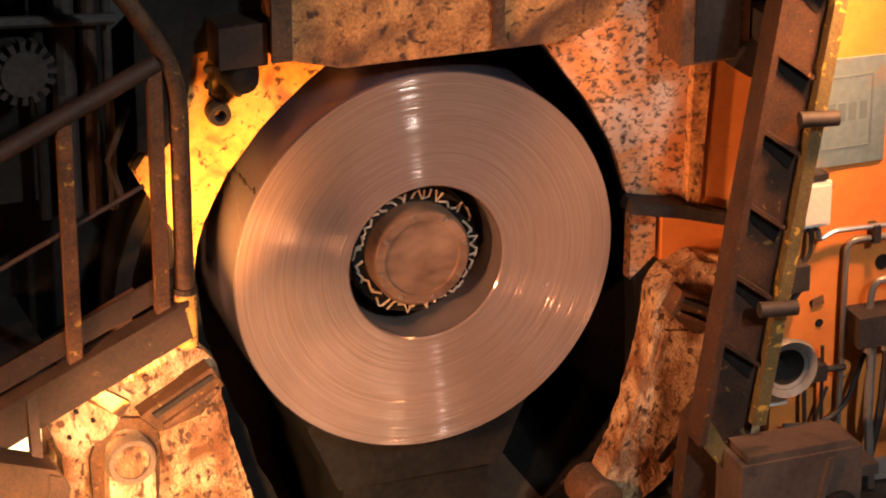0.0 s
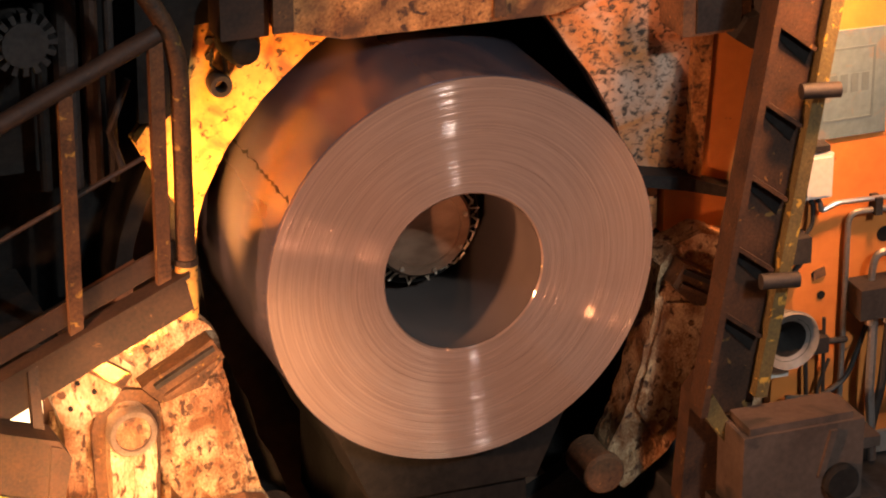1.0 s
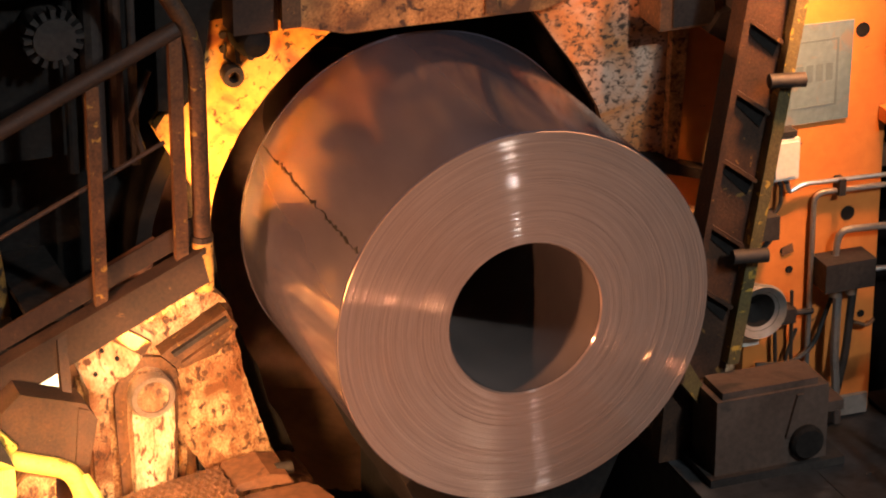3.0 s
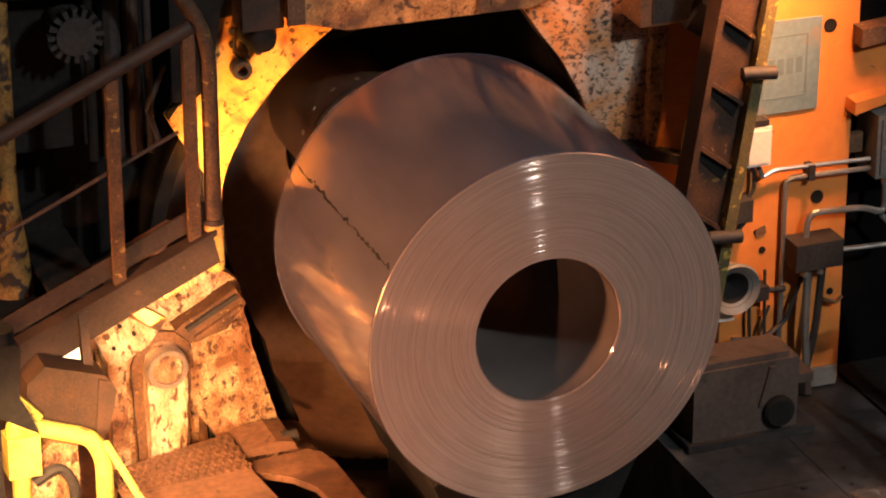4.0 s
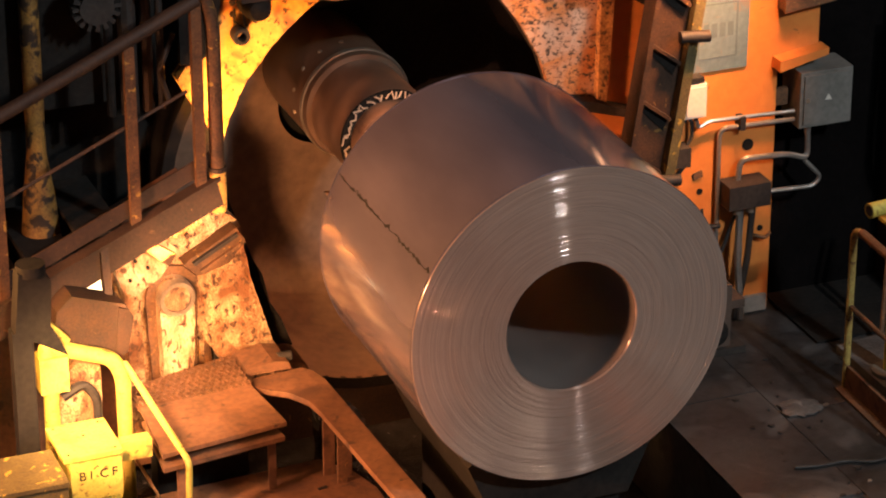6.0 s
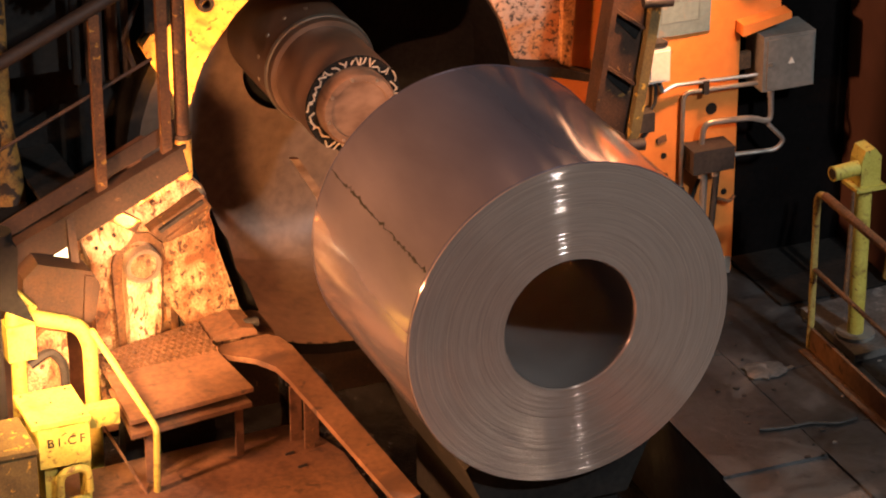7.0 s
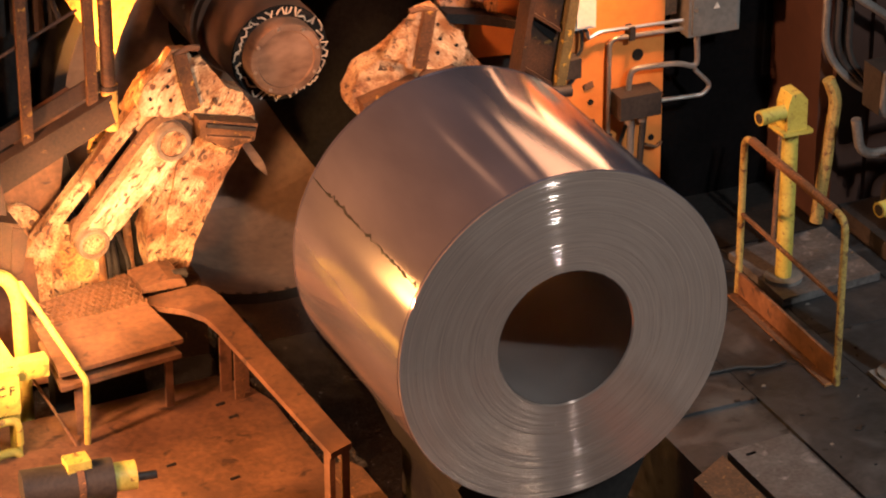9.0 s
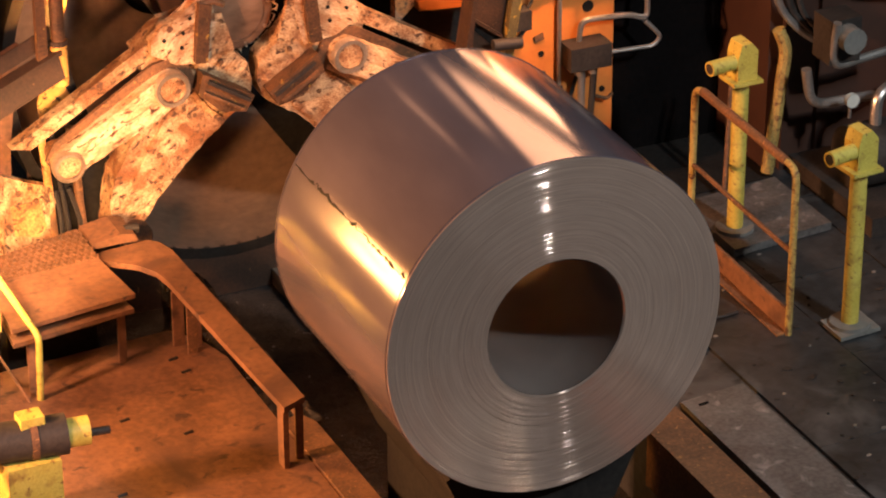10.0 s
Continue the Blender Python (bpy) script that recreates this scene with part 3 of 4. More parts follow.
for n in range(8):
    a = math.tau * (n + 0.3) / 8
    part("cap_bolt", disc(0.012, -0.138, -0.12, 0.228 * math.cos(a), 1.5 + 0.228 * math.sin(a), 6), BRIGHT, mandrel)
for n in range(5):
    a = radians(95 + 24 * n)
    part("shaft_plug", tube([(0.383 * math.cos(a), 0.8, 1.5 + 0.383 * math.sin(a)), (0.392 * math.cos(a), 0.8, 1.5 + 0.392 * math.sin(a))], 0.016, 8), BRIGHT, mandrel)
rnd = random.Random(5)
for n in range(30):
    a = math.tau * n / 30
    pts = []
    for s in range(4):
        r = rnd.uniform(0.272, 0.338)
        b = a + s * 0.07 + rnd.uniform(-0.05, 0.05)
        pts.append((r * math.cos(b), -0.018 - rnd.uniform(0, 0.012), 1.5 + r * math.sin(b)))
    part("scale_flake", tube(pts, 0.0065, 5), FLAKE, mandrel)

# ---- steel coil ----
COIL_L, COIL_R, BORE = 1.556, 1.0, 0.404
coil = thing("steel_coil", (0, 0, 1.5), "large coil of hot rolled steel strip with a round eye", "steel coil")


def coil_body():
    rnd = random.Random(4)
    front, y = [], 0.0
    r = BORE + 0.012
    while r < COIL_R - 0.016:
        y = rnd.uniform(0.0, 0.0003)
        w = rnd.uniform(0.0075, 0.0125)
        e = w * rnd.uniform(0.05, 0.15)
        front += [(r, y + e * math.tan(radians(rnd.uniform(0, 7)))), (r + e, y), (r + w - e, y), (r + w, y + e * math.tan(radians(rnd.uniform(8, 40))))]
        r += w + 0.0006
    bm = lathe([(BORE + 0.002, 0.010), (BORE + 0.010, 0.0)] + front + [(COIL_R - 0.003, 0.0), (COIL_R, 0.006)], 0, 1.5, 180)
    return bm


part("front_edge", coil_body(), COIL_FACE, coil, "brushed tan edge of the wound strip", smooth=True)
part("outer_wrap", lathe([(COIL_R, 0.006), (COIL_R + 0.001, 0.4), (COIL_R + 0.001, 1.1), (COIL_R, COIL_L - 0.006)], 0, 1.5, 200), COIL_SIDE, coil, "smooth blue-brown outer wrap", smooth=True)
part("eye_wrap", lathe([(BORE, 0.012), (BORE, COIL_L - 0.01)], 0, 1.5, 128), COIL_BORE, coil, "bare inner wrap of the eye", smooth=True)
part("back_edge", lathe([(BORE, COIL_L - 0.01), (BORE + 0.01, COIL_L), (COIL_R - 0.004, COIL_L), (COIL_R, COIL_L - 0.006)], 0, 1.5, 128), COIL_FACE, coil)



def tail_edge():
    """The ragged end of the strip, lying on the outer wrap along the coil."""
    rnd = random.Random(8)
    bm = bmesh.new()
    prev = None
    y = 0.02
    while y < COIL_L - 0.02:
        a = radians(151.0 + rnd.uniform(-0.3, 0.3) + (rnd.random() < 0.25) * rnd.uniform(-1.1, 0.4))
        w = rnd.choice((0.001, 0.003, 0.006, 0.012))
        row = [bm.verts.new((r * math.cos(c), y, 1.5 + r * math.sin(c))) for r, c in
               ((COIL_R, a - w), (COIL_R + 0.003, a - w * 0.6), (COIL_R + 0.0025, a + w * 0.7), (COIL_R, a + w))]
        if prev:
            for n in range(3):
                bm.faces.new((prev[n], prev[n + 1], row[n + 1], row[n]))
        prev = row
        y += rnd.uniform(0.010, 0.045)
    bmesh.ops.delete(bm, geom=[v for v in bm.verts if not v.link_faces], context="VERTS")
    return bm


part("strip_tail", tail_edge(), BLACK, coil, "dark ragged tail end of the strip")
for y in (0.018, COIL_L - 0.02):
    part("edge_burr", lathe([(COIL_R, y - 0.004), (COIL_R + 0.004, y - 0.004), (COIL_R + 0.004, y + 0.004), (COIL_R, y + 0.008)], 0, 1.5, 128), COIL_SIDE, coil, smooth=True)

# ---- coil car that carries the coil ----
car = thing("coil_car", (0, 0.8, -0.58), "black coil car with a saddle under the coil", "coil car")
part("saddle", prism([(-0.60, 0.62), (-0.52, 0.70), (-0.45, 0.60), (-0.25, 0.505), (0.0, 0.475), (0.25, 0.505), (0.45, 0.60), (0.52, 0.70), (0.60, 0.62), (0.44, 0.25), (-0.44, 0.25)], 0.12, 1.42), BLACK, car, bevel=0.01)
part("car_body", box((-0.40, 0.16, -0.42), (0.40, 1.38, 0.248)), BLACK, car, bevel=0.02)
for x in (-0.34, 0.34):
    for y in (0.35, 1.2):
        part("wheel", tube([(x - 0.05, y, -0.43), (x + 0.05, y, -0.43)], 0.15, 20), BLACK, car)

# ---- wrapper arms that swing in ----


def wrapper_arm(side, pivot_x):
    """side -1 for the arm west of the mandrel, 1 for its mirror image."""
    root = thing("wrapper_arm", (pivot_x, -0.2, 0.11), "scale-crusted wrapper arm with a pinned link", "machine arm", "wrapper arms")
    f = -1 if side > 0 else 1

    def m(poly):
        return [(f * (x + 0.771) + pivot_x, z) for x, z in poly]

    def c(x):
        return f * (x + 0.771) + pivot_x

    part("arm_body", crusty(prism(m([(-1.95, 1.02), (-1.88, 1.22), (-1.62, 1.24), (-1.36, 1.33), (-1.20, 1.27), (-1.13, 1.18), (-1.10, 0.92), (-1.04, 0.68), (-0.95, 0.36), (-0.80, 0.04), (-0.95, -0.06),
                             (-1.12, 0.05), (-1.27, 0.19), (-1.48, 0.58), (-1.52, 0.72), (-1.74, 0.72), (-1.92, 0.76)]), -0.30, -0.10), 0.013), CRUST, root)
    part("face_plate", crusty(prism(m([(-1.45, 0.92), (-1.16, 0.98), (-1.13, 0.90), (-1.00, 0.40), (-1.12, 0.22), (-1.26, 0.40), (-1.42, 0.68)]), -0.325, -0.302), 0.009), CRUST, root)
    part("link", crusty(prism(m([(-1.735, 0.80), (-1.72, 0.87), (-1.67, 0.92), (-1.62, 0.935), (-1.56, 0.92), (-1.51, 0.87), (-1.50, 0.80), (-1.53, 0.02), (-1.56, -0.08), (-1.63, -0.12), (-1.70, -0.08), (-1.72, 0.02)]),
                       -0.43, -0.34), 0.008), CREAM, root)
    part("link_bed", crusty(prism(m([(-1.80, 0.80), (-1.77, 0.90), (-1.69, 0.98), (-1.62, 0.995), (-1.54, 0.98), (-1.46, 0.90), (-1.45, 0.78), (-1.49, 0.0), (-1.54, -0.12), (-1.70, -0.12), (-1.77, 0.0)]),
                       -0.338, -0.31), 0.004), RUST, root, "dark greasy bed of the link")
    part("link_rib", prism(m([(-1.62, 0.62), (-1.56, 0.62), (-1.57, 0.05), (-1.63, 0.05)]), -0.445, -0.432), CREAM, root, bevel=0.005)
    for x, z, r in ((-1.62, 0.81, 0.125), (-1.62, -0.02, 0.11)):
        part("link_eye", lathe([(r * 0.72, -0.455), (r * 0.93, -0.455), (r, -0.44), (r, -0.40), (r * 0.72, -0.40)], c(x), z, 28, closed=True), BRIGHT, root, "worn bright link eye", smooth=True)
        part("link_pin", disc(r * 0.70, -0.446, -0.15, c(x), z, 20), CRUST, root, smooth=True)
    part("back_link", prism(m([(-1.93, 1.0), (-1.83, 1.02), (-1.81, -0.15), (-1.90, -0.25)]), -0.30, -0.20), CRUST, root, "rusty back link", bevel=0.012)
    part("chock", crusty(prism(m([(-1.56, 1.03), (-1.20, 1.23), (-1.14, 1.12), (-1.26, 0.99), (-1.47, 0.93)]), -0.42, -0.302), 0.007), LADDER, root, "greasy rusty bearing chock")
    part("chock_rib", bar((c(-1.50), -0.43, 1.03), (c(-1.20), -0.43, 1.19), 0.025, 0.03, up=(0, 1, 0)), DARK, root)
    part("chock_rib", bar((c(-1.45), -0.43, 0.97), (c(-1.18), -0.43, 1.12), 0.02, 0.03, up=(0, 1, 0)), RUST, root)
    part("horn", crusty(prism(m([(-1.70, 0.93), (-1.87, 0.83), (-1.95, 0.88), (-1.99, 1.0), (-1.96, 1.16), (-2.0, 1.28), (-1.91, 1.345), (-1.77, 1.30), (-1.57, 1.11)]), -0.35, -0.26), 0.006, seed=3.0), CREAM, root, "scale-crusted guide horn")
    part("horn_liner", crusty(prism(m([(-1.99, 1.27), (-1.92, 1.33), (-1.60, 1.10), (-1.65, 1.03)]), -0.40, -0.352), 0.004), LADDER, root, "greasy brown wear liner")
    part("horn_finger", tube([(c(-1.97), -0.37, 1.27), (c(-1.93), -0.37, 1.36), (c(-1.86), -0.36, 1.40)], 0.022, 8, bend=0.05), RUST, root, smooth=True)
    for x, z in ((-1.90, 0.95), (-1.86, 1.08), (-1.78, 1.02), (-1.92, 1.17)):
        part("horn_hole", disc(0.012, -0.362, -0.34, c(x), z, 12), BLACK, root)
    part("side_ear", prism(m([(-1.62, 1.10), (-1.84, 1.28), (-1.80, 1.36), (-1.52, 1.30)]), -0.34, -0.302), CRUST, root, bevel=0.006)
    for x, z in ((-1.30, 0.84), (-1.12, 0.66), (-1.22, 0.50), (-1.08, 0.42), (-1.72, 1.14), (-1.50, 1.18)):
        part("bolt", disc(0.018, -0.33, -0.30, c(x), z, 6), RUST, root)
    part("hub", lathe([(0.001, -0.36), (0.10, -0.36), (0.115, -0.34), (0.115, -0.10)], c(-0.82), 0.06, 28), RUST, root, smooth=True)
    return root


arm_west = wrapper_arm(-1, -0.771)
arm_east = wrapper_arm(1, 0.87)

# ---- leaning ladder beam ----
lad = thing("leaning_beam", (1.36, -0.75, 0.0), "leaning rusty channel beam with flaking yellow edge", "beam")
A, B = Vector((1.24, -0.74, 0.55)), Vector((1.665, -0.74, 3.30))
along = (B - A).normalized()
across = Vector((along.z, 0, -along.x))


def on_beam(s, a):
    p = A + along * s + across * a
    return p.x, p.z


def beam_strip(s0, s1, a0, a1, y0, y1):
    return prism([on_beam(s0, a0), on_beam(s0, a1), on_beam(s1, a1), on_beam(s1, a0)], y0, y1)


part("web", prism([on_beam(0.08, 0.03), on_beam(-0.12, 0.17), on_beam(0.02, 0.33), on_beam(2.8, 0.33), on_beam(2.8, 0.03)], -0.72, -0.68), BEAM, lad)
part("flange", beam_strip(0.0, 2.8, -0.01, 0.028, -0.82, -0.66), BEAM, lad, bevel=0.004)
part("flange", beam_strip(0.10, 2.8, 0.29, 0.36, -0.80, -0.721), OLIVE, lad, "olive flange with flaking yellow paint", bevel=0.004)
part("toe_plate", prism([on_beam(0.02, 0.0), on_beam(-0.18, 0.20), on_beam(-0.12, 0.24), on_beam(0.12, 0.05)], -0.80, -0.73), OLIVE, lad)
for s in (0.42, 0.78, 1.16, 1.55, 1.95, 2.36):
    part("slot", prism([on_beam(s + 0.06, 0.05), on_beam(s - 0.09, 0.25), on_beam(s - 0.01, 0.27), on_beam(s + 0.12, 0.055)], -0.728, -0.7205), BLACK, lad, "black slanting slot")
    part("slot_lip", prism([on_beam(s + 0.12, 0.035), on_beam(s - 0.01, 0.275), on_beam(s + 0.012, 0.28), on_beam(s + 0.142, 0.04)], -0.765, -0.7205), BEAM, lad)
for x, z in ((1.73, 2.25), (1.555, 1.26)):
    part("cross_pin", tube([(x - 0.03, -0.84, z + 0.01), (x + 0.17, -0.86, z)], 0.04, 16), DARK, lad, "dark steel cross pin", smooth=True)
part("foot", prism([(1.20, 0.0), (1.50, 0.0), (1.50, 0.55), (1.36, 0.75), (1.24, 0.62)], -0.68, -0.56), BEAM, lad, bevel=0.01)

# ---- orange side frame and its fittings ----
side = thing("side_frame", (2.1, -0.45, 0), "orange painted machine side frame", "machine frame")
part("side_plate", prism([(1.78, 0.0), (2.60, 0.0), (2.60, 1.78), (2.90, 1.86), (2.90, 2.24), (2.62, 2.20), (2.62, 3.8), (1.86, 3.8), (1.80, 1.4)], -0.5, -0.42), ORANGE, side, bevel=0.006)
part("ledge", prism([(2.56, 1.80), (2.92, 1.88), (2.92, 1.93), (2.56, 1.88)], -0.62, -0.502), ORANGE, side, bevel=0.006)
part("ledge", prism([(2.58, 2.22), (2.95, 2.26), (2.95, 2.36), (2.58, 2.33)], -0.62, -0.502), RUST, side, bevel=0.006)
part("toe_strip", box((1.80, -0.53, 0.0), (2.58, -0.502, 0.12)), GREY, side)
for x, z in ((2.43, 2.34), (2.40, 1.26), (2.01, 1.09), (2.05, 0.97), (2.52, 0.62)):
    part("hole_plug", disc(0.042 if z > 1.1 else 0.022, -0.506, -0.49, x, z, 20), BLACK, side)
part("weld_scar", prism([(2.00, 1.06), (2.07, 1.08), (2.06, 1.13), (2.00, 1.11)], -0.51, -0.498), RUST, side)
sign = thing("sign_plate", (2.15, -0.51, 1.85), "weathered grey sign plate with a worn raised panel", "sign")
part("sheet", prism([(1.93, 1.84), (2.36, 1.84), (2.37, 2.41), (1.93, 2.42)], -0.515, -0.503), SIGN, sign, bevel=0.002)
for lo, hi in (((1.99, 2.31), (2.28, 2.322)), ((1.99, 1.93), (2.28, 1.942)), ((2.27, 1.942), (2.282, 2.31)), ((1.99, 1.942), (2.002, 2.31))):
    part("border_line", box((lo[0], -0.518, lo[1]), (hi[0], -0.516, hi[1])), FADED, sign)
for n in range(4):
    part("letter_bar", box((2.03 + n * 0.06, -0.518, 2.08), (2.07 + n * 0.06, -0.516, 2.18)), FADED, sign)

sbox = thing("switch_box", (2.0, -0.5, 1.56), "small ivory plastic switch box on the orange frame", "switch box")
part("housing", box((1.92, -0.60, 1.56), (2.08, -0.502, 1.80)), WHITE, sbox, bevel=0.012)
part("lid", box((1.935, -0.612, 1.58), (2.065, -0.60, 1.785)), WHITE, sbox, bevel=0.005)
part("hood", box((1.91, -0.60, 1.812), (2.06, -0.502, 1.845)), DARK, sbox)
for x in (1.95, 1.99, 2.03):
    part("gland", tube([(x, -0.55, 1.565), (x, -0.55, 1.52)], 0.014, 8), DARK, sbox)
sbox.location.x -= 0.05

conduit = thing("conduit_run", (2.3, -0.5, 1.0), "bare metal conduits and hoses clipped to the frame", "conduit")
for pts, r, mt in (([(1.99, -0.55, 1.52), (2.0, -0.55, 1.46), (2.08, -0.55, 1.50), (2.75, -0.55, 1.475)], 0.014, PIPE),
                   ([(2.17, -0.54, 0.30), (2.165, -0.54, 1.43), (2.75, -0.55, 1.415)], 0.016, PIPE),
                   ([(2.29, -0.58, 0.98), (2.31, -0.58, 1.20), (2.66, -0.60, 1.19), (2.82, -0.58, 1.12), (2.82, -0.56, 1.36)], 0.020, PIPE),
                   ([(2.45, -0.58, 0.93), (2.86, -0.60, 0.92), (2.92, -0.60, 0.98), (2.80, -0.58, 1.11)], 0.016, PIPE),
                   ([(2.30, -0.62, 0.90), (2.29, -0.64, 0.46), (2.34, -0.62, 0.02)], 0.026, PIPE),
                   ([(2.40, -0.62, 0.90), (2.36, -0.64, 0.46), (2.30, -0.60, 0.02)], 0.024, HOSE),
                   ([(1.95, -0.55, 1.52), (1.95, -0.56, 1.40), (1.90, -0.56, 1.34)], 0.012, HOSE),
                   ([(1.80, -0.56, 1.30), (1.92, -0.60, 1.34), (1.90, -0.58, 1.22), (1.80, -0.58, 1.12)], 0.014, HOSE),
                   ([(1.82, -0.55, 0.70), (2.0, -0.58, 0.74), (2.18, -0.56, 0.72)], 0.018, DARK),
                   ([(1.84, -0.56, 0.44), (2.05, -0.58, 0.42), (2.2, -0.56, 0.50), (2.30, -0.56, 0.80)], 0.014, HOSE),
                   ([(1.95, -0.55, 0.70), (1.97, -0.56, 0.30), (1.99, -0.56, 0.02)], 0.012, HOSE),
                   ([(2.05, -0.55, 0.86), (2.06, -0.56, 0.40), (2.09, -0.56, 0.02)], 0.011, HOSE),
                   ([(2.09, -0.55, 0.62), (2.02, -0.56, 0.45), (2.04, -0.56, 0.02)], 0.010, HOSE),
                   ([(2.45, -0.55, 0.60), (2.54, -0.55, 0.56), (2.58, -0.55, 0.60)], 0.012, RUST)):
    part("pipe", tube(pts, r, 8, bend=0.07), mt, conduit, smooth=True)
part("valve_block", box((2.18, -0.70, 0.88), (2.49, -0.52, 1.05)), DARK, conduit, "dark valve block", bevel=0.03)
part("clamp", box((2.30, -0.58, 1.405), (2.34, -0.502, 1.50)), DARK, conduit)
part("clamp", box((1.96, -0.60, 0.68), (2.06, -0.502, 0.77)), DARK, conduit, bevel=0.01)
part("joint", box((1.78, -0.62, 1.22), (1.92, -0.502, 1.36)), DARK, conduit, bevel=0.02)
for x in (2.28, 2.38):
    part("hose_end", tube([(x, -0.62, 0.92), (x, -0.62, 0.82)], 0.032, 12), BRIGHT, conduit, "bright hose coupling", smooth=True)

horn = thing("signal_horn", (1.77, -0.6, 0.85), "white round signal horn on the side frame", "horn")
part("bell", lathe([(0.10, -0.70), (0.155, -0.74), (0.165, -0.72), (0.13, -0.62), (0.10, -0.52)], 1.77, 0.85, 28), GREY, horn, smooth=True)
part("cone", lathe([(0.001, -0.60), (0.12, -0.715)], 1.77, 0.85, 28), BLACK, horn, smooth=True)
part("driver", disc(0.09, -0.58, -0.502, 1.77, 0.85, 20), GREY, horn)
part("bracket", box((1.70, -0.66, 0.62), (1.80, -0.56, 0.70)), WHITE, horn, bevel=0.01)

jbox = thing("junction_box", (2.95, -0.5, 1.36), "grey steel junction box on conduits", "junction box")
part("cabinet", box((2.72, -0.62, 1.37), (3.11, -0.36, 1.77)), GREY, jbox, bevel=0.01)
part("door", box((2.745, -0.635, 1.395), (3.085, -0.62, 1.745)), GREY, jbox, bevel=0.005)
part("warning_mark", prism([(2.90, 1.56), (2.95, 1.56), (2.925, 1.605)], -0.638, -0.6355), WHITE, jbox)
part("lock", disc(0.014, -0.642, -0.63, 2.77, 1.57, 12), BRIGHT, jbox)
part("mount_arm", box((2.60, -0.48, 1.50), (2.70, -0.44, 1.62)), RUST, jbox)
part("cable_gland", tube([(2.82, -0.56, 1.365), (2.82, -0.56, 1.30)], 0.022, 10), PIPE, jbox)

mount = thing("motor_block", (1.75, -0.95, 0.0), "dark sooty gearbox block on the floor", "gearbox")
part("block", box((1.38, -1.02, 0.0), (2.06, -0.72, 0.50)), GEARBOX, mount, bevel=0.03)
part("top_cover", box((1.42, -1.0, 0.50), (2.0, -0.76, 0.54)), GEARBOX, mount, bevel=0.012)
part("front_boss", lathe([(0.001, -1.07), (0.085, -1.07), (0.10, -1.05), (0.10, -1.01)], 1.93, 0.17, 24), BLACK, mount, "black shaft opening", smooth=True)
part("stiffener", prism([(1.80, 0.22), (1.83, 0.22), (1.90, 0.47), (1.86, 0.47)], -1.04, -1.018), GEARBOX, mount)
part("foot", box((1.34, -1.06, 0.0), (2.16, -0.68, 0.05)), DARK, mount, bevel=0.008)
part("side_lug", box((2.06, -0.98, 0.30), (2.18, -0.80, 0.36)), GEARBOX, mount, bevel=0.008)

# ---- east: brown machine, railing, yellow hydrants ----
brown = thing("brown_machine", (3.9, -0.9, 0), "dark brown painted machine housing with bent pipes", "machine")
part("housing", box((3.54, -1.0, 0.0), (4.8, 0.4, 2.6)), BROWN, brown, bevel=0.02)
part("rib", box((3.64, -1.05, 0.0), (3.69, -1.002, 2.6)), BROWN, brown)
part("rib", box((3.92, -1.05, 0.0), (4.0, -1.002, 2.6)), BROWN, brown)
for o in (0.0, 0.09, 0.18):
    part("bent_pipe", tube([(3.52 + o, -1.10, 2.4), (3.50 + o, -1.10, 1.32 - o * 0.5), (3.75 + o, -1.12, 1.02 - o * 0.3), (4.1, -1.12, 0.86 - o * 0.3)], 0.028, 10, bend=0.18), DARK if o else PIPE, brown, smooth=True)
# Thin black plates put the shade behind the side frame onto the floor.
gap_floor = thing("floor_shade", (3.1, -0.3, 0.006), "black plates painted as floor shade behind the side frame", "cover plate")
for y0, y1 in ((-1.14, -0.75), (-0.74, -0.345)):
    part("plate", slab([(2.66, y1), (3.53, y1), (3.53, y0), (2.66, y0)], 0.006, 0.02), BLACK, gap_floor, bevel=0.003)
pump = thing("pump_set", (4.6, -1.6, 0), "sooty pump set with bent steel pipes", "pump")
part("base", box((4.0, -2.2, 0.0), (5.4, -1.1, 0.14)), DARK, pump, bevel=0.02)
part("body", tube([(4.1, -1.7, 0.36), (4.75, -1.7, 0.36)], 0.22, 24), DARK, pump, smooth=True)
part("motor", tube([(4.8, -1.7, 0.40), (5.5, -1.7, 0.40)], 0.26, 24), DARK, pump, smooth=True)
for n in range(9):
    part("fin", tube([(4.84 + n * 0.07, -1.7, 0.40), (4.86 + n * 0.07, -1.7, 0.40)], 0.285, 20), DARK, pump)
for pts, r in (([(3.95, -1.35, 0.9), (4.0, -1.35, 0.62), (4.5, -1.35, 0.60)], 0.035), ([(4.05, -1.55, 1.3), (4.05, -1.5, 0.95), (4.6, -1.45, 0.98)], 0.03),
               ([(4.3, -1.7, 0.55), (4.3, -1.7, 0.8), (4.9, -1.5, 0.85)], 0.04), ([(3.9, -1.2, 1.8), (4.5, -1.2, 1.35), (5.2, -1.2, 1.2)], 0.03), ([(3.9, -1.15, 2.05), (5.2, -1.15, 1.45)], 0.03)):
    part("pipe", tube(pts, r, 10, bend=0.12), PIPE, pump, smooth=True)
part("valve_box", box((4.02, -1.52, 0.98), (4.26, -1.30, 1.30)), DARK, pump, bevel=0.02)
part("gauge", disc(0.05, -1.60, -1.56, 4.18, 0.72, 20), WHITE, pump)
part("gauge_stem", tube([(4.18, -1.56, 0.70), (4.18, -1.56, 0.58)], 0.012, 8), PIPE, pump)
part("valve_body", tube([(4.14, -1.64, 1.18), (4.14, -1.48, 1.18)], 0.09, 18), GREY, pump, smooth=True)

pump.location.x -= 0.32

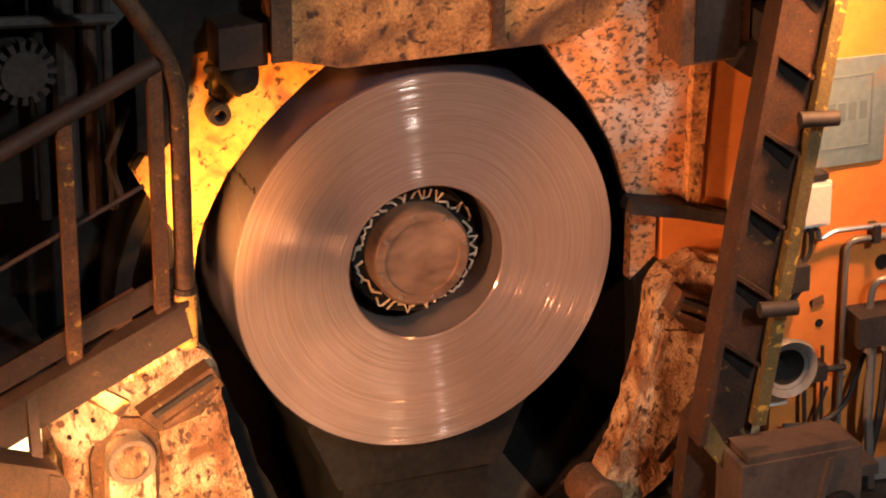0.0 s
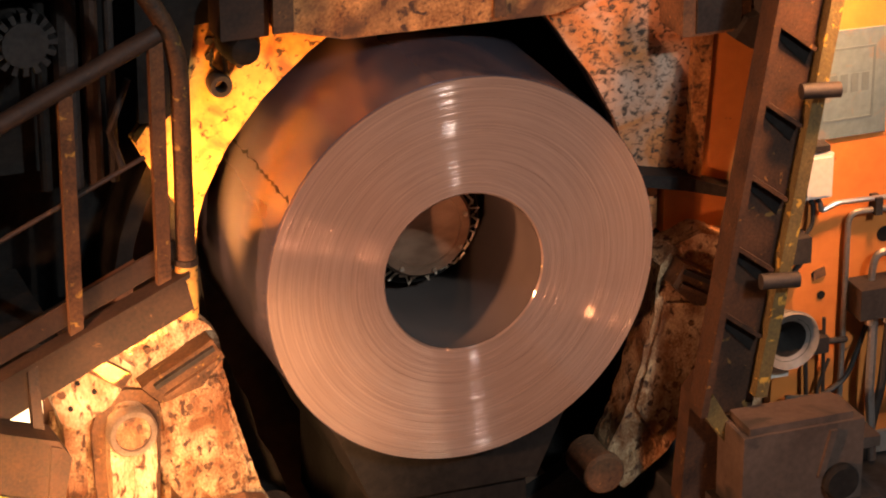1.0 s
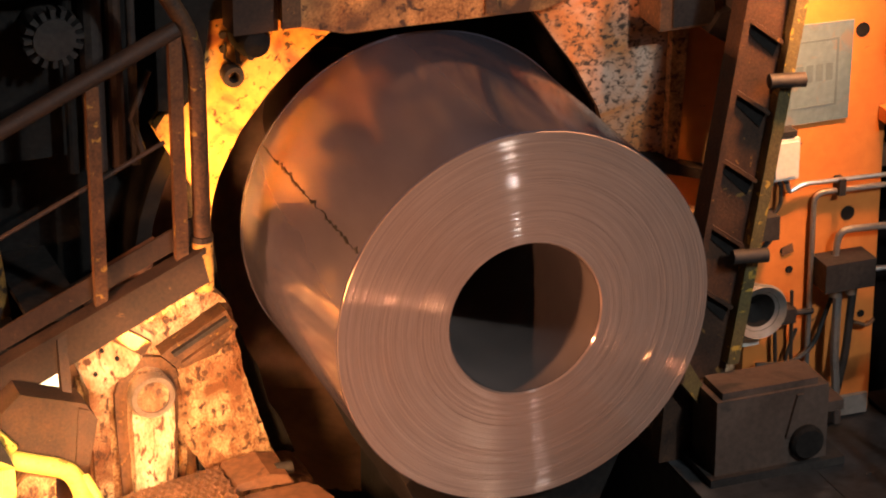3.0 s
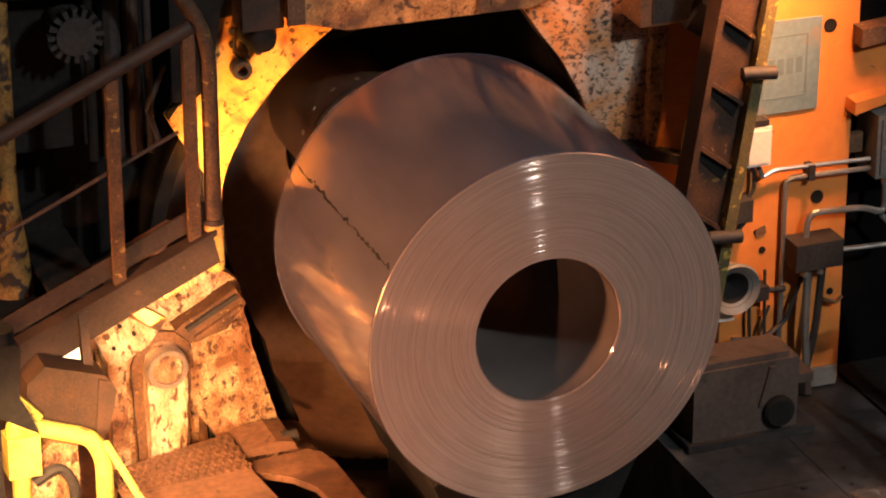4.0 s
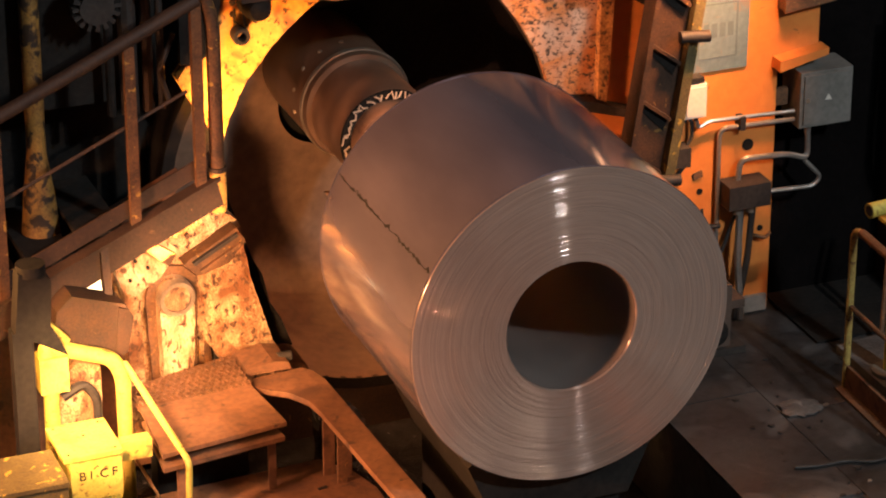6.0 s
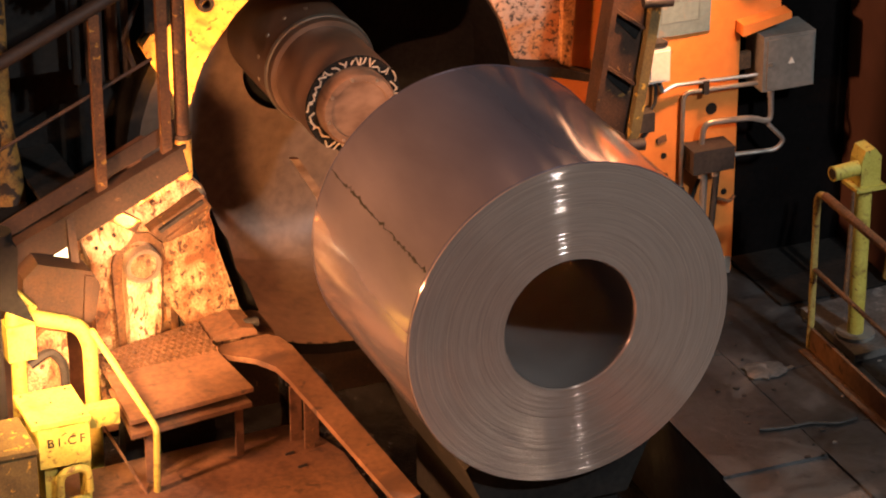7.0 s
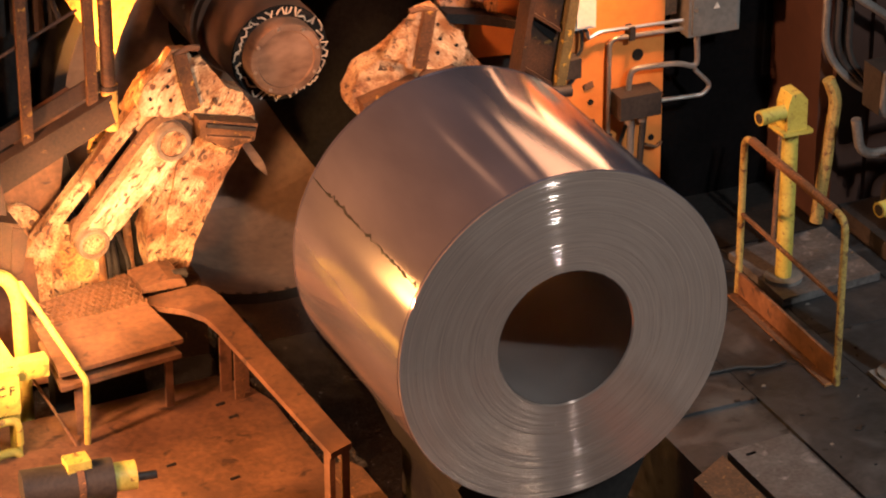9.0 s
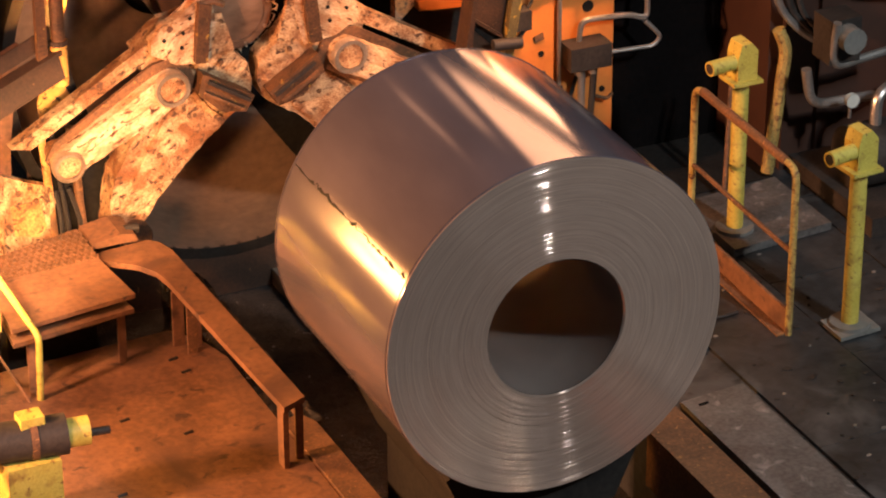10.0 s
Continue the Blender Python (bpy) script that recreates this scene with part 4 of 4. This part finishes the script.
railing = thing("guard_rail", (2.53, -2.4, 0), "low guard rail of rusty yellow pipe with a kick plate", "guard rail")
top, near, far = 1.16, (2.51, -3.10), (2.54, -1.76)
part("frame_pipe", tube([(*near, 0.0), (*near, top), (*far, top), (*far, 0.0)], 0.024, 10, bend=0.10), RAIL, railing, smooth=True)
part("top_rail", tube([(near[0], near[1] + 0.12, top + 0.002), (far[0], far[1] - 0.1, top + 0.002)], 0.030, 10), RUST, railing, "rust-worn top rail", smooth=True)
part("mid_rail", tube([(*near, 0.58), (*far, 0.60)], 0.016, 8), RUST, railing, smooth=True)
part("kick_plate", bar((near[0], near[1], 0.09), (far[0], far[1], 0.09), 0.02, 0.16), DECK, railing, bevel=0.004)
part("foot_angle", bar((near[0] - 0.04, near[1], 0.008), (far[0] - 0.04, far[1], 0.008), 0.08, 0.012), RUST, railing)

rag = bmesh.new()
rim = [(2.12 + (0.15 + 0.06 * noise.noise(Vector((2.5 * math.cos(a), 2.5 * math.sin(a), 3.1)))) * math.cos(a),
        -1.92 + (0.12 + 0.06 * noise.noise(Vector((2.5 * math.cos(a), 2.5 * math.sin(a), 7.7)))) * math.sin(a)) for a in (math.tau * n / 28 for n in range(28))]
levels = [[rag.verts.new((2.12 + (x - 2.12) * s, -1.92 + (y + 1.92) * s, 0.012 + h + 0.012 * abs(noise.noise(Vector((x * 14 * s, y * 14 * s, 0)))) * (s < 0.95))) for x, y in rim]
          for s, h in ((1.0, -0.006), (1.0, 0.004), (0.75, 0.014), (0.45, 0.018), (0.15, 0.02))]
for low, high in zip(levels, levels[1:]):
    for n in range(28):
        rag.faces.new((low[n], low[(n + 1) % 28], high[(n + 1) % 28], high[n]))
rag.faces.new(levels[-1])
tagged(part("rag", rag, WORN, smooth=True), "pale crumpled rag lying on the floor plates", "rag")


def litter(name, x0, x1, y0, y1, z, count, seed, mat, label):
    """Loose chips of mill scale strewn over a surface."""
    rnd = random.Random(seed)
    bm = bmesh.new()
    for _ in range(count):
        x, y, s = rnd.uniform(x0, x1), rnd.uniform(y0, y1), rnd.uniform(0.008, 0.035) * (0.5 + rnd.random())
        t = rnd.uniform(0, math.tau)
        pts = [(x + s * (0.4 + rnd.random() * 0.7) * math.cos(t + math.tau * n / 5), y + s * (0.3 + rnd.random() * 0.5) * math.sin(t + math.tau * n / 5)) for n in range(5)]
        slab(pts, z, z + rnd.uniform(0.004, 0.012), bm)
    return tagged(part(name, bm, mat), label, "scale chips", kind="stuff")


litter("scale_chips", 1.6, 4.4, -5.0, -0.9, 0.002, 150, 21, DARK, "dark chips of mill scale strewn on the floor")
litter("scale_chips", 1.7, 3.6, -4.6, -1.2, 0.002, 26, 22, PIPE, "bright metal scraps strewn on the floor")
cable = part("cable", tube([(1.72, -2.62, 0.012), (1.88, -2.66, 0.012), (2.05, -2.66, 0.012), (2.22, -2.74, 0.012), (2.36, -2.72, 0.012)], 0.012, 8, bend=0.05), HOSE, smooth=True)
tagged(cable, "black rubber cable lying on the floor plates", "cable")
slab_1 = part("plinth", slab([(2.72, -1.30), (3.50, -1.22), (3.50, -1.98), (2.72, -2.05)], 0.004, 0.06), WORN, bevel=0.01)
tagged(slab_1, "worn grey concrete plinth under the hydrant", "plinth")
hyd = thing("standpipe", (2.865, -1.787, 0.06), "yellow painted standpipe with a side outlet", "standpipe", "standpipes")
x, y = 2.865, -1.787
part("base_flange", tube([(x, y, 0.06), (x, y, 0.085)], 0.13, 20), GREY, hyd, smooth=True)
part("column", tube([(x, y, 0.085), (x, y, 1.15)], 0.055, 16), YELLOW, hyd, smooth=True)
part("head_flange", box((x - 0.11, y - 0.10, 1.15), (x + 0.11, y + 0.10, 1.175)), YELLOW, hyd)
part("head", prism([(x - 0.07, 1.175), (x + 0.075, 1.175), (x + 0.075, 1.38), (x + 0.025, 1.44), (x - 0.045, 1.43), (x - 0.07, 1.35)], y - 0.075, y + 0.075), YELLOW, hyd, bevel=0.012)
part("outlet", tube([(x - 0.06, y - 0.02, 1.30), (x - 0.27, y - 0.05, 1.30)], 0.050, 16), YELLOW, hyd, smooth=True)
part("outlet_mouth", tube([(x - 0.268, y - 0.05, 1.30), (x - 0.272, y - 0.0505, 1.30)], 0.036, 16), DARK, hyd)
copy_thing(hyd, pose(2.905, -3.19, 0.03, 0, 0, 4))
plate_2 = part("base_plate", slab([(2.76, -3.33), (3.06, -3.31), (3.06, -3.05), (2.76, -3.07)], 0.004, 0.03), GREY)
tagged(plate_2, "worn steel base plate under a standpipe", "base plate")
bent = thing("leaning_pipe", (3.55, -1.2, 0.0), "yellow bent pipe leaning by the brown machine", "pipe")
part("tube", tube([(3.50, -1.12, 0.05), (3.62, -1.10, 0.95), (3.56, -1.08, 1.10)], 0.045, 10, bend=0.1), RAIL, bent, smooth=True)
for x0, x1 in ((3.06, 3.20), (3.12, 3.27)):
    rod = part("leaning_rod", tube([(x0, -1.30, 0.06), (x1, -1.10, 0.92)], 0.018, 8), RUST)
    tagged(rod, "thin rusty rod leaning on the brown machine", "rod", "leaning rods")

# ---- west: walkway, deck, yellow fittings ----
stair = thing("inclined_walkway", (-2.0, -0.5, 0.9), "rusty inclined walkway with a pipe handrail", "walkway")
part("stringer", prism([(-1.36, 1.53), (-1.40, 1.70), (-3.9, 0.60), (-3.9, 0.36)], -0.68, -0.60), SOOTRUST, stair, bevel=0.006)
part("toe_board", prism([(-1.42, 1.74), (-1.42, 1.86), (-3.9, 0.76), (-3.9, 0.64)], -0.60, -0.585), SOOTRUST, stair)
part("stringer_lip", prism([(-1.38, 1.70), (-1.38, 1.725), (-3.9, 0.625), (-3.9, 0.60)], -0.70, -0.584), SOOTRUST, stair)
for x, z0, z1 in ((-2.78, 1.10, 2.27), (-1.92, 1.46, 2.66), (-1.49, 1.66, 2.87)):
    part("post", bar((x, -0.63, z0), (x, -0.63, z1), 0.065, 0.05, up=(0, 1, 0)), LADDER, stair, bevel=0.005)
part("handrail", tube([(-3.9, -0.63, 1.80), (-1.47, -0.63, 2.90)], 0.045, 12), SOOTRUST, stair, smooth=True)
part("mid_rail", tube([(-3.9, -0.61, 1.24), (-1.55, -0.61, 2.30)], 0.012, 8), SOOTRUST, stair, "thin mid rail")
part("end_pipe", tube([(-1.375, -0.62, 1.56), (-1.375, -0.62, 2.84), (-1.62, -0.62, 3.24), (-1.85, -0.62, 3.5)], 0.045, 12, bend=0.25), LADDER, stair, smooth=True)
# Lower end of the pipe again, its lit look put into brighter colour.
part("pipe_foot", tube([(-1.375, -0.62, 1.47), (-1.375, -0.62, 1.738)], 0.054, 14), GLOWED, stair, "foot of the end pipe with yellow light in its colour", smooth=True)
part("pipe_collar", tube([(-1.375, -0.62, 1.74), (-1.375, -0.62, 1.77)], 0.058, 14), SOOTRUST, stair)
# Treads and soffit blackened for shade; the soffit also hides strip_glow.
for n in range(1, 8):
    x = -1.66 - n * 0.32
    z = 1.57 - n * 0.142
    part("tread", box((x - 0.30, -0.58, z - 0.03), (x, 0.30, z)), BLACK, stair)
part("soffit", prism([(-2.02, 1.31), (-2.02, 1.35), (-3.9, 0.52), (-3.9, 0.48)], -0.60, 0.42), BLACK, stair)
part("skirt", prism([(-1.45, 1.50), (-3.9, 0.40), (-3.9, -0.6), (-1.62, -0.6), (-1.55, 0.8)], 0.0, 0.05), DECK, stair, "brown skirt plate")
col = thing("bracket_post", (-2.78, -1.06, -0.65), "soot-black bracket post beside the walkway", "post")
part("shaft", box((-2.86, -1.11, -0.65), (-2.73, -1.01, 1.10)), BLACK, col, bevel=0.012)
part("head", prism([(-2.84, 1.10), (-2.52, 0.90), (-2.56, 1.00), (-2.62, 1.12), (-2.60, 1.42), (-2.66, 1.49), (-2.80, 1.49)], -1.12, -1.0), BLACK, col, bevel=0.015)
part("cap", tube([(-2.71, -1.06, 1.46), (-2.71, -1.06, 1.53)], 0.09, 18), BLACK, col, smooth=True)
stand = thing("standing_pipe", (-2.40, -0.12, 1.22), "rusty yellow pipe with a flared foot on the walkway", "pipe")
part("tube", tube([(-2.40, -0.12, 1.80), (-2.39, -0.12, 4.0)], 0.062, 14), OCHRE, stand, smooth=True)
foot = bmesh.new()
levels = [[foot.verts.new((-2.40 + r * math.cos(a), -0.12 + r * math.sin(a), z)) for a in (math.tau * n / 16 for n in range(16))] for z, r in ((1.24, 0.13), (1.28, 0.125), (1.55, 0.10), (1.82, 0.064), (1.84, 0.064))]
for low, high in zip(levels, levels[1:]):
    for n in range(16):
        foot.faces.new((low[n], low[(n + 1) % 16], high[(n + 1) % 16], high[n]))
part("foot", foot, OCHRE, stand, smooth=True)

west = thing("roof_machinery", (-1.9, -0.1, 2.3), "sooty machinery with pipes and a toothed wheel", "machine")
# Black panel puts the unlit depth behind the pipes into colour.
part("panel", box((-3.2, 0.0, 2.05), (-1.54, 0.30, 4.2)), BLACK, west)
for x, r, mt in ((-1.57, 0.025, DARK), (-1.66, 0.04, SOOTRUST), (-1.78, 0.06, DARK), (-1.90, 0.03, BLACK)):
    part("riser", tube([(x, -0.12, 2.0), (x, -0.12, 4.0)], r, 10), mt, west, smooth=True)
for n in range(16):
    a0, a1 = math.tau * (n - 0.25) / 16, math.tau * (n + 0.25) / 16
    part("tooth", prism([(-2.01 + r * math.cos(a), 2.80 + r * math.sin(a)) for r, a in ((0.10, a0), (0.155, a0), (0.155, a1), (0.10, a1))], -0.30, -0.22), DARK, west)
part("wheel_hub", disc(0.11, -0.31, -0.02, -2.01, 2.80, 24), DARK, west, smooth=True)
part("cross_pipe", tube([(-2.4, -0.2, 3.05), (-1.55, -0.2, 2.98)], 0.03, 10), DARK, west, smooth=True)
part("slant_pipe", tube([(-1.52, -0.25, 2.55), (-1.62, -0.25, 2.30), (-1.56, -0.25, 2.1)], 0.018, 8), DARK, west)

deck = thing("service_deck", (-1.7, -2.0, -0.7), "rusty steel service deck beside the trough", "deck")
part("deck_sheet", slab([(-0.96, -1.25), (-2.95, -1.36), (-2.95, -7.0), (-0.76, -7.0), (-0.75, -1.72), (-0.82, -1.46)], -0.11, -0.08), DECK, deck)
part("deck_edge", box((-0.80, -7.0, -0.65), (-0.76, -1.74, -0.112)), DARK, deck)
beam = part("guard_beam", slab([(-0.92, -0.80), (-0.86, -0.86), (-0.825, -1.0), (-0.77, -3.07), (-0.93, -3.14), (-1.0, -1.40), (-1.02, -1.24), (-1.10, -1.10), (-1.31, -0.93), (-1.25, -0.83)], 0.31, 0.35), DECK, deck, bevel=0.006)
part("beam_web", slab([(-0.845, -1.0), (-0.825, -1.0), (-0.772, -3.04), (-0.792, -3.04)], 0.17, 0.309), DECK, beam)
for x, y, w in ((-0.97, -1.46, 0.075), (-0.87, -1.52, 0.06)):
    part("beam_leg", bar((x, y, -0.08), (x, y, 0.309), w, 0.02, up=(0, 1, 0)), DECK, beam)
part("gusset", prism([(-0.96, -0.08), (-0.90, -0.08), (-0.88, 0.30), (-0.96, 0.30)], -1.60, -1.585), RUST, beam)
part("end_leg", bar((-0.915, -3.08, -0.08), (-0.915, -3.08, 0.309), 0.035, 0.09, up=(0, 1, 0)), DECK, beam)
part("end_leg", bar((-0.80, -3.04, -0.08), (-0.80, -3.04, 0.309), 0.05, 0.02, up=(0, 1, 0)), DECK, beam)
part("drip_lip", slab([(-0.745, -2.62), (-0.62, -2.60), (-0.56, -2.72), (-0.54, -7.0), (-0.745, -7.0)], -0.10, -0.06), RUST, deck, "rust-red lip plate", bevel=0.008)
part("step_plate", slab([(-2.06, -1.03), (-1.32, -0.99), (-1.27, -1.54), (-2.11, -1.66)], 0.37, 0.40), DECK, deck, bevel=0.006)
part("step_plate", slab([(-2.06, -1.05), (-1.34, -1.03), (-1.29, -1.56), (-2.11, -1.68)], 0.28, 0.31), DECK, deck, bevel=0.006)
# Black block stands in for the shaded gap below the step.
part("step_gap_shade", slab([(-2.02, -1.08), (-1.44, -1.06), (-1.42, -1.20), (-2.02, -1.22)], -0.65, 0.279), BLACK, deck)
for x, y in ((-1.36, -1.50), (-1.98, -1.60)):
    part("step_leg", bar((x, y, -0.08), (x, y, 0.279), 0.05, 0.02, up=(0, 1, 0)), DECK, deck)
chequer = part("chequer_plate", slab([(-2.06, -0.74), (-1.31, -0.54), (-1.32, -0.99), (-2.06, -1.02)], 0.36, 0.395), RUST, deck, "ribbed rusty tread plate")
for i in range(30):
    for j in range(8):
        x = -2.03 + i * 0.0245
        y = -0.98 + j * 0.054 + 0.012 * (i % 2)
        if y < -0.76 + (x + 2.06) * 0.26:
            part("tread_bar", bar((x, y - 0.020, 0.400), (x + (0.012 if (i + j) % 2 else -0.012), y + 0.020, 0.401), 0.011, 0.016), DECK, chequer)
part("clamp_block", prism([(-1.30, 0.36), (-0.98, 0.36), (-1.0, 0.41), (-1.10, 0.43), (-1.28, 0.40)], -0.80, -0.52), DECK, deck, bevel=0.015)
part("clamp_screw", tube([(-1.04, -0.70, 0.40), (-0.95, -0.70, 0.40)], 0.035, 12), DARK, deck, smooth=True)
for x, y in ((-1.07, -1.62), (-1.05, -1.80), (-1.6, -2.2), (-1.3, -2.5), (-1.9, -3.0)):
    part("weld_spot", tube([(x - 0.03, y, -0.079), (x + 0.03, y + 0.01, -0.076)], 0.012, 6), DARK, deck)

GLOW = bpy.data.materials.new("hot_steel_glow")
GLOW.use_nodes = True
GLOW.node_tree.nodes["Principled BSDF"].inputs["Emission Color"].default_value = (1.0, 0.72, 0.36, 1)
GLOW.node_tree.nodes["Principled BSDF"].inputs["Emission Strength"].default_value = 4.0
hot = part("hot_strip", prism([(-2.18, 0.85), (-2.0, 0.79), (-2.0, 0.95)], -0.2, -0.17), GLOW)
tagged(hot, "glowing hot steel strip behind the walkway", "hot strip")

bumper = thing("buffer_block", (-2.2, -0.75, 0.7), "dark rusty bearing block hung on the walkway", "block")
part("block", prism([(-2.54, 0.88), (-2.52, 1.08), (-2.42, 1.17), (-2.09, 1.06), (-2.03, 0.96), (-2.08, 0.72), (-2.16, 0.70), (-2.29, 0.78)], -0.88, -0.70), BEAM, bumper, bevel=0.02)
part("face_rib", prism([(-2.16, 0.73), (-2.12, 0.73), (-2.08, 1.03), (-2.13, 1.05)], -0.90, -0.882), BEAM, bumper)
part("hanger", bar((-2.15, -0.74, 1.0), (-2.15, -0.66, 1.36), 0.07, 0.05, up=(1, 0, 0)), BEAM, bumper)

gate = thing("yellow_gate_frame", (-2.3, -0.95, 0.1), "yellow painted pipe frame of a small gate", "gate frame")
part("post", tube([(-2.62, -0.95, -0.65), (-2.60, -0.95, 0.62)], 0.05, 12), YELLOW, gate, smooth=True)
part("post_sleeve", box((-2.68, -1.02, 0.60), (-2.50, -0.88, 0.84)), YELLOW, gate, bevel=0.012)
part("arch", tube([(-2.62, -0.95, 0.84), (-2.62, -0.95, 0.90), (-2.20, -0.95, 0.74), (-2.14, -0.95, 0.60), (-2.14, -0.95, -0.6)], 0.05, 12, bend=0.09), YELLOW, gate, smooth=True)
part("brace", bar((-2.72, -0.95, 1.16), (-2.50, -0.95, 0.90), 0.05, 0.09), YELLOW, gate)
part("slant_rail", tube([(-2.13, -0.97, 0.70), (-1.965, -1.735, 0.36), (-1.98, -1.735, -0.08)], 0.022, 10, bend=0.05), YELLOW, gate, smooth=True)
part("tie_rod", tube([(-2.18, -1.3, 0.20), (-2.05, -1.745, -0.08)], 0.010, 6), RUST, gate)
hous = thing("bearing_housing", (-2.36, -0.8, -0.65), "rusty orange-lit cast housing behind the gate", "housing")
part("casting", prism([(-2.55, -0.65), (-2.55, 0.58), (-2.40, 0.70), (-2.26, 0.66), (-2.24, -0.65)], -0.86, -0.60), CRUST, hous, bevel=0.03)
part("hood", tube([(-2.52, -0.90, 0.50), (-2.38, -0.90, 0.58), (-2.30, -0.90, 0.46), (-2.30, -0.90, 0.1)], 0.03, 8, bend=0.06), DARK, hous, smooth=True)

ped = thing("link_pedestal", (-1.6, -0.05, -0.65), "scale-crusted casting that carries the arm links", "pedestal")
part("casting", crusty(prism([(-1.93, 0.79), (-1.80, 0.77), (-1.63, 0.62), (-1.33, 0.49), (-1.29, 0.37), (-1.39, 0.19), (-1.39, -0.65), (-1.69, -0.65), (-1.65, 0.35), (-1.85, 0.41), (-1.97, 0.45)], -0.08, -0.02), 0.006, seed=6.0), CRUST, ped)
part("flange", crusty(prism([(-1.61, 0.41), (-1.41, 0.41), (-1.37, 0.21), (-1.43, 0.15), (-1.59, 0.19)], -0.093, -0.084), 0.002, seed=2.0), SCORCHED, ped, "orange rusted flange")
for x, z in ((-1.78, 0.65), (-1.55, 0.49), (-1.43, 0.41)):
    part("bolt", disc(0.022, -0.097, -0.07, x, z, 6), RUST, ped)
for x0, x1 in ((-1.29, -1.25), (-1.25, -1.20), (-1.20, -1.10)):
    part("hose", tube([(x0, -0.07, 0.45), (0.4 * x0 + 0.6 * x1, -0.075, 0.24), (x1, -0.07, -0.10)], 0.016, 8, bend=0.06), HOSE, ped, smooth=True)

ybox = thing("yellow_valve_box", (-2.45, -1.4, 0.13), "yellow control box lettered B1 CF on the deck", "control box")
part("box_body", box((-2.70, -1.72, 0.22), (-2.38, -1.42, 0.50)), YELLOW, ybox, bevel=0.012)
part("box_lid", box((-2.74, -1.73, 0.50), (-2.37, -1.30, 0.53)), YELLOW, ybox, bevel=0.006)
part("side_arm", box((-2.379, -1.62, 0.38), (-2.16, -1.52, 0.50)), YELLOW, ybox, bevel=0.01)
part("plinth", box((-2.66, -1.66, -0.65), (-2.58, -1.40, 0.219)), YELLOW, ybox, bevel=0.01)
for z in (0.16, -0.06):
    part("handle", tube([(-2.58, -1.70, z - 0.16), (-2.58, -1.70, z), (-2.40, -1.70, z + 0.02), (-2.40, -1.70, z - 0.16)], 0.028, 10, bend=0.08), YELLOW, ybox, smooth=True)
part("handle_post", box((-2.43, -1.69, -0.65), (-2.38, -1.60, 0.219)), YELLOW, ybox, bevel=0.008)
for dx, dy in ((-2.70, -1.34), (-2.42, -1.34), (-2.55, -1.48), (-2.70, -1.69), (-2.41, -1.69)):
    part("rivet", tube([(dx, dy, 0.53), (dx, dy, 0.536)], 0.009, 8), DARK, ybox)
for ch, dx in (("B", -0.18), ("1", -0.125), ("C", -0.045), ("F", 0.02)):
    text = bpy.data.curves.new("letter", "FONT")
    text.body, text.size, text.extrude, text.align_x = ch, 0.085, 0.001, "CENTER"
    tmp = new("letter_source", text)
    bpy.context.view_layer.update()
    shape = bpy.data.meshes.new_from_object(tmp.evaluated_get(bpy.context.evaluated_depsgraph_get()))
    bpy.data.objects.remove(tmp)
    shape.materials.clear()
    shape.materials.append(DARK)
    letter = new("letter", shape)
    letter.parent = ybox
    letter.matrix_basis = pose(dx, -1.724 + 1.4, 0.36 - 0.13, 90, 0, 0)
obox = thing("olive_cabinet", (-2.95, -1.55, -0.65), "dark olive cabinet beside the yellow control box", "cabinet")
part("carcass", box((-3.3, -1.85, -0.65), (-2.75, -1.44, 0.42)), OLIVE, obox, bevel=0.02)
part("lid", box((-3.32, -1.87, 0.421), (-2.745, -1.43, 0.45)), OLIVE, obox, bevel=0.008)

drum = thing("cylinder_unit", (-2.4, -3.05, -0.08), "dark hydraulic cylinder with yellow ends on the deck", "cylinder")
part("barrel", tube([(-2.75, -2.98, 0.46), (-2.23, -3.05, 0.46)], 0.12, 24), DARK, drum, "black barrel", smooth=True)
part("end_cap", tube([(-2.23, -3.05, 0.46), (-2.10, -3.067, 0.46)], 0.085, 20), YELLOW, drum, smooth=True)
part("rod", tube([(-2.10, -3.067, 0.44), (-1.98, -3.08, 0.44)], 0.025, 10), DARK, drum, smooth=True)
part("cradle", box((-2.62, -3.16, -0.08), (-2.30, -2.90, 0.36)), YELLOW, drum, bevel=0.02)
part("top_lug", box((-2.50, -3.08, 0.56), (-2.36, -2.96, 0.62)), YELLOW, drum, bevel=0.012)
part("clamp_band", tube([(-2.44, -3.02, 0.46), (-2.40, -3.026, 0.46)], 0.126, 24), RUST, drum)


def motions():
    """The coil slides off the mandrel; the two arms swing in behind it."""
    coil_rows = [(0.0, -0.19), (0.5, -0.44), (1.0, -0.683), (1.5, -0.92), (2.0, -1.15), (2.5, -1.382), (4.0, -2.075), (4.5, -2.303), (5.0, -2.535), (6.5, -3.232), (7.0, -3.466), (7.5, -3.69), (8.0, -3.905), (8.5, -4.12), (9.0, -4.338), (9.5, -4.569), (10.0, -4.805)]
    walk(coil, [(t, pose(0, y, 1.5)) for t, y in coil_rows])
    walk(car, [(t, pose(0, y + 0.8, -0.58)) for t, y in coil_rows])
    swing = [(0.0, 0), (7.5, 0), (7.8, 0.7), (8.0, 2.3), (8.25, 9.5), (8.5, 21.3), (8.75, 33), (9.0, 43.1), (9.25, 51), (9.5, 56.8), (9.75, 60), (10.0, 60.8)]
    walk(arm_west, [(t, pose(-0.771, -0.2, 0.11, 0, a, 0)) for t, a in swing])
    walk(arm_east, [(t, pose(0.87, -0.2, 0.11, 0, -a, 0)) for t, a in swing])


motions()
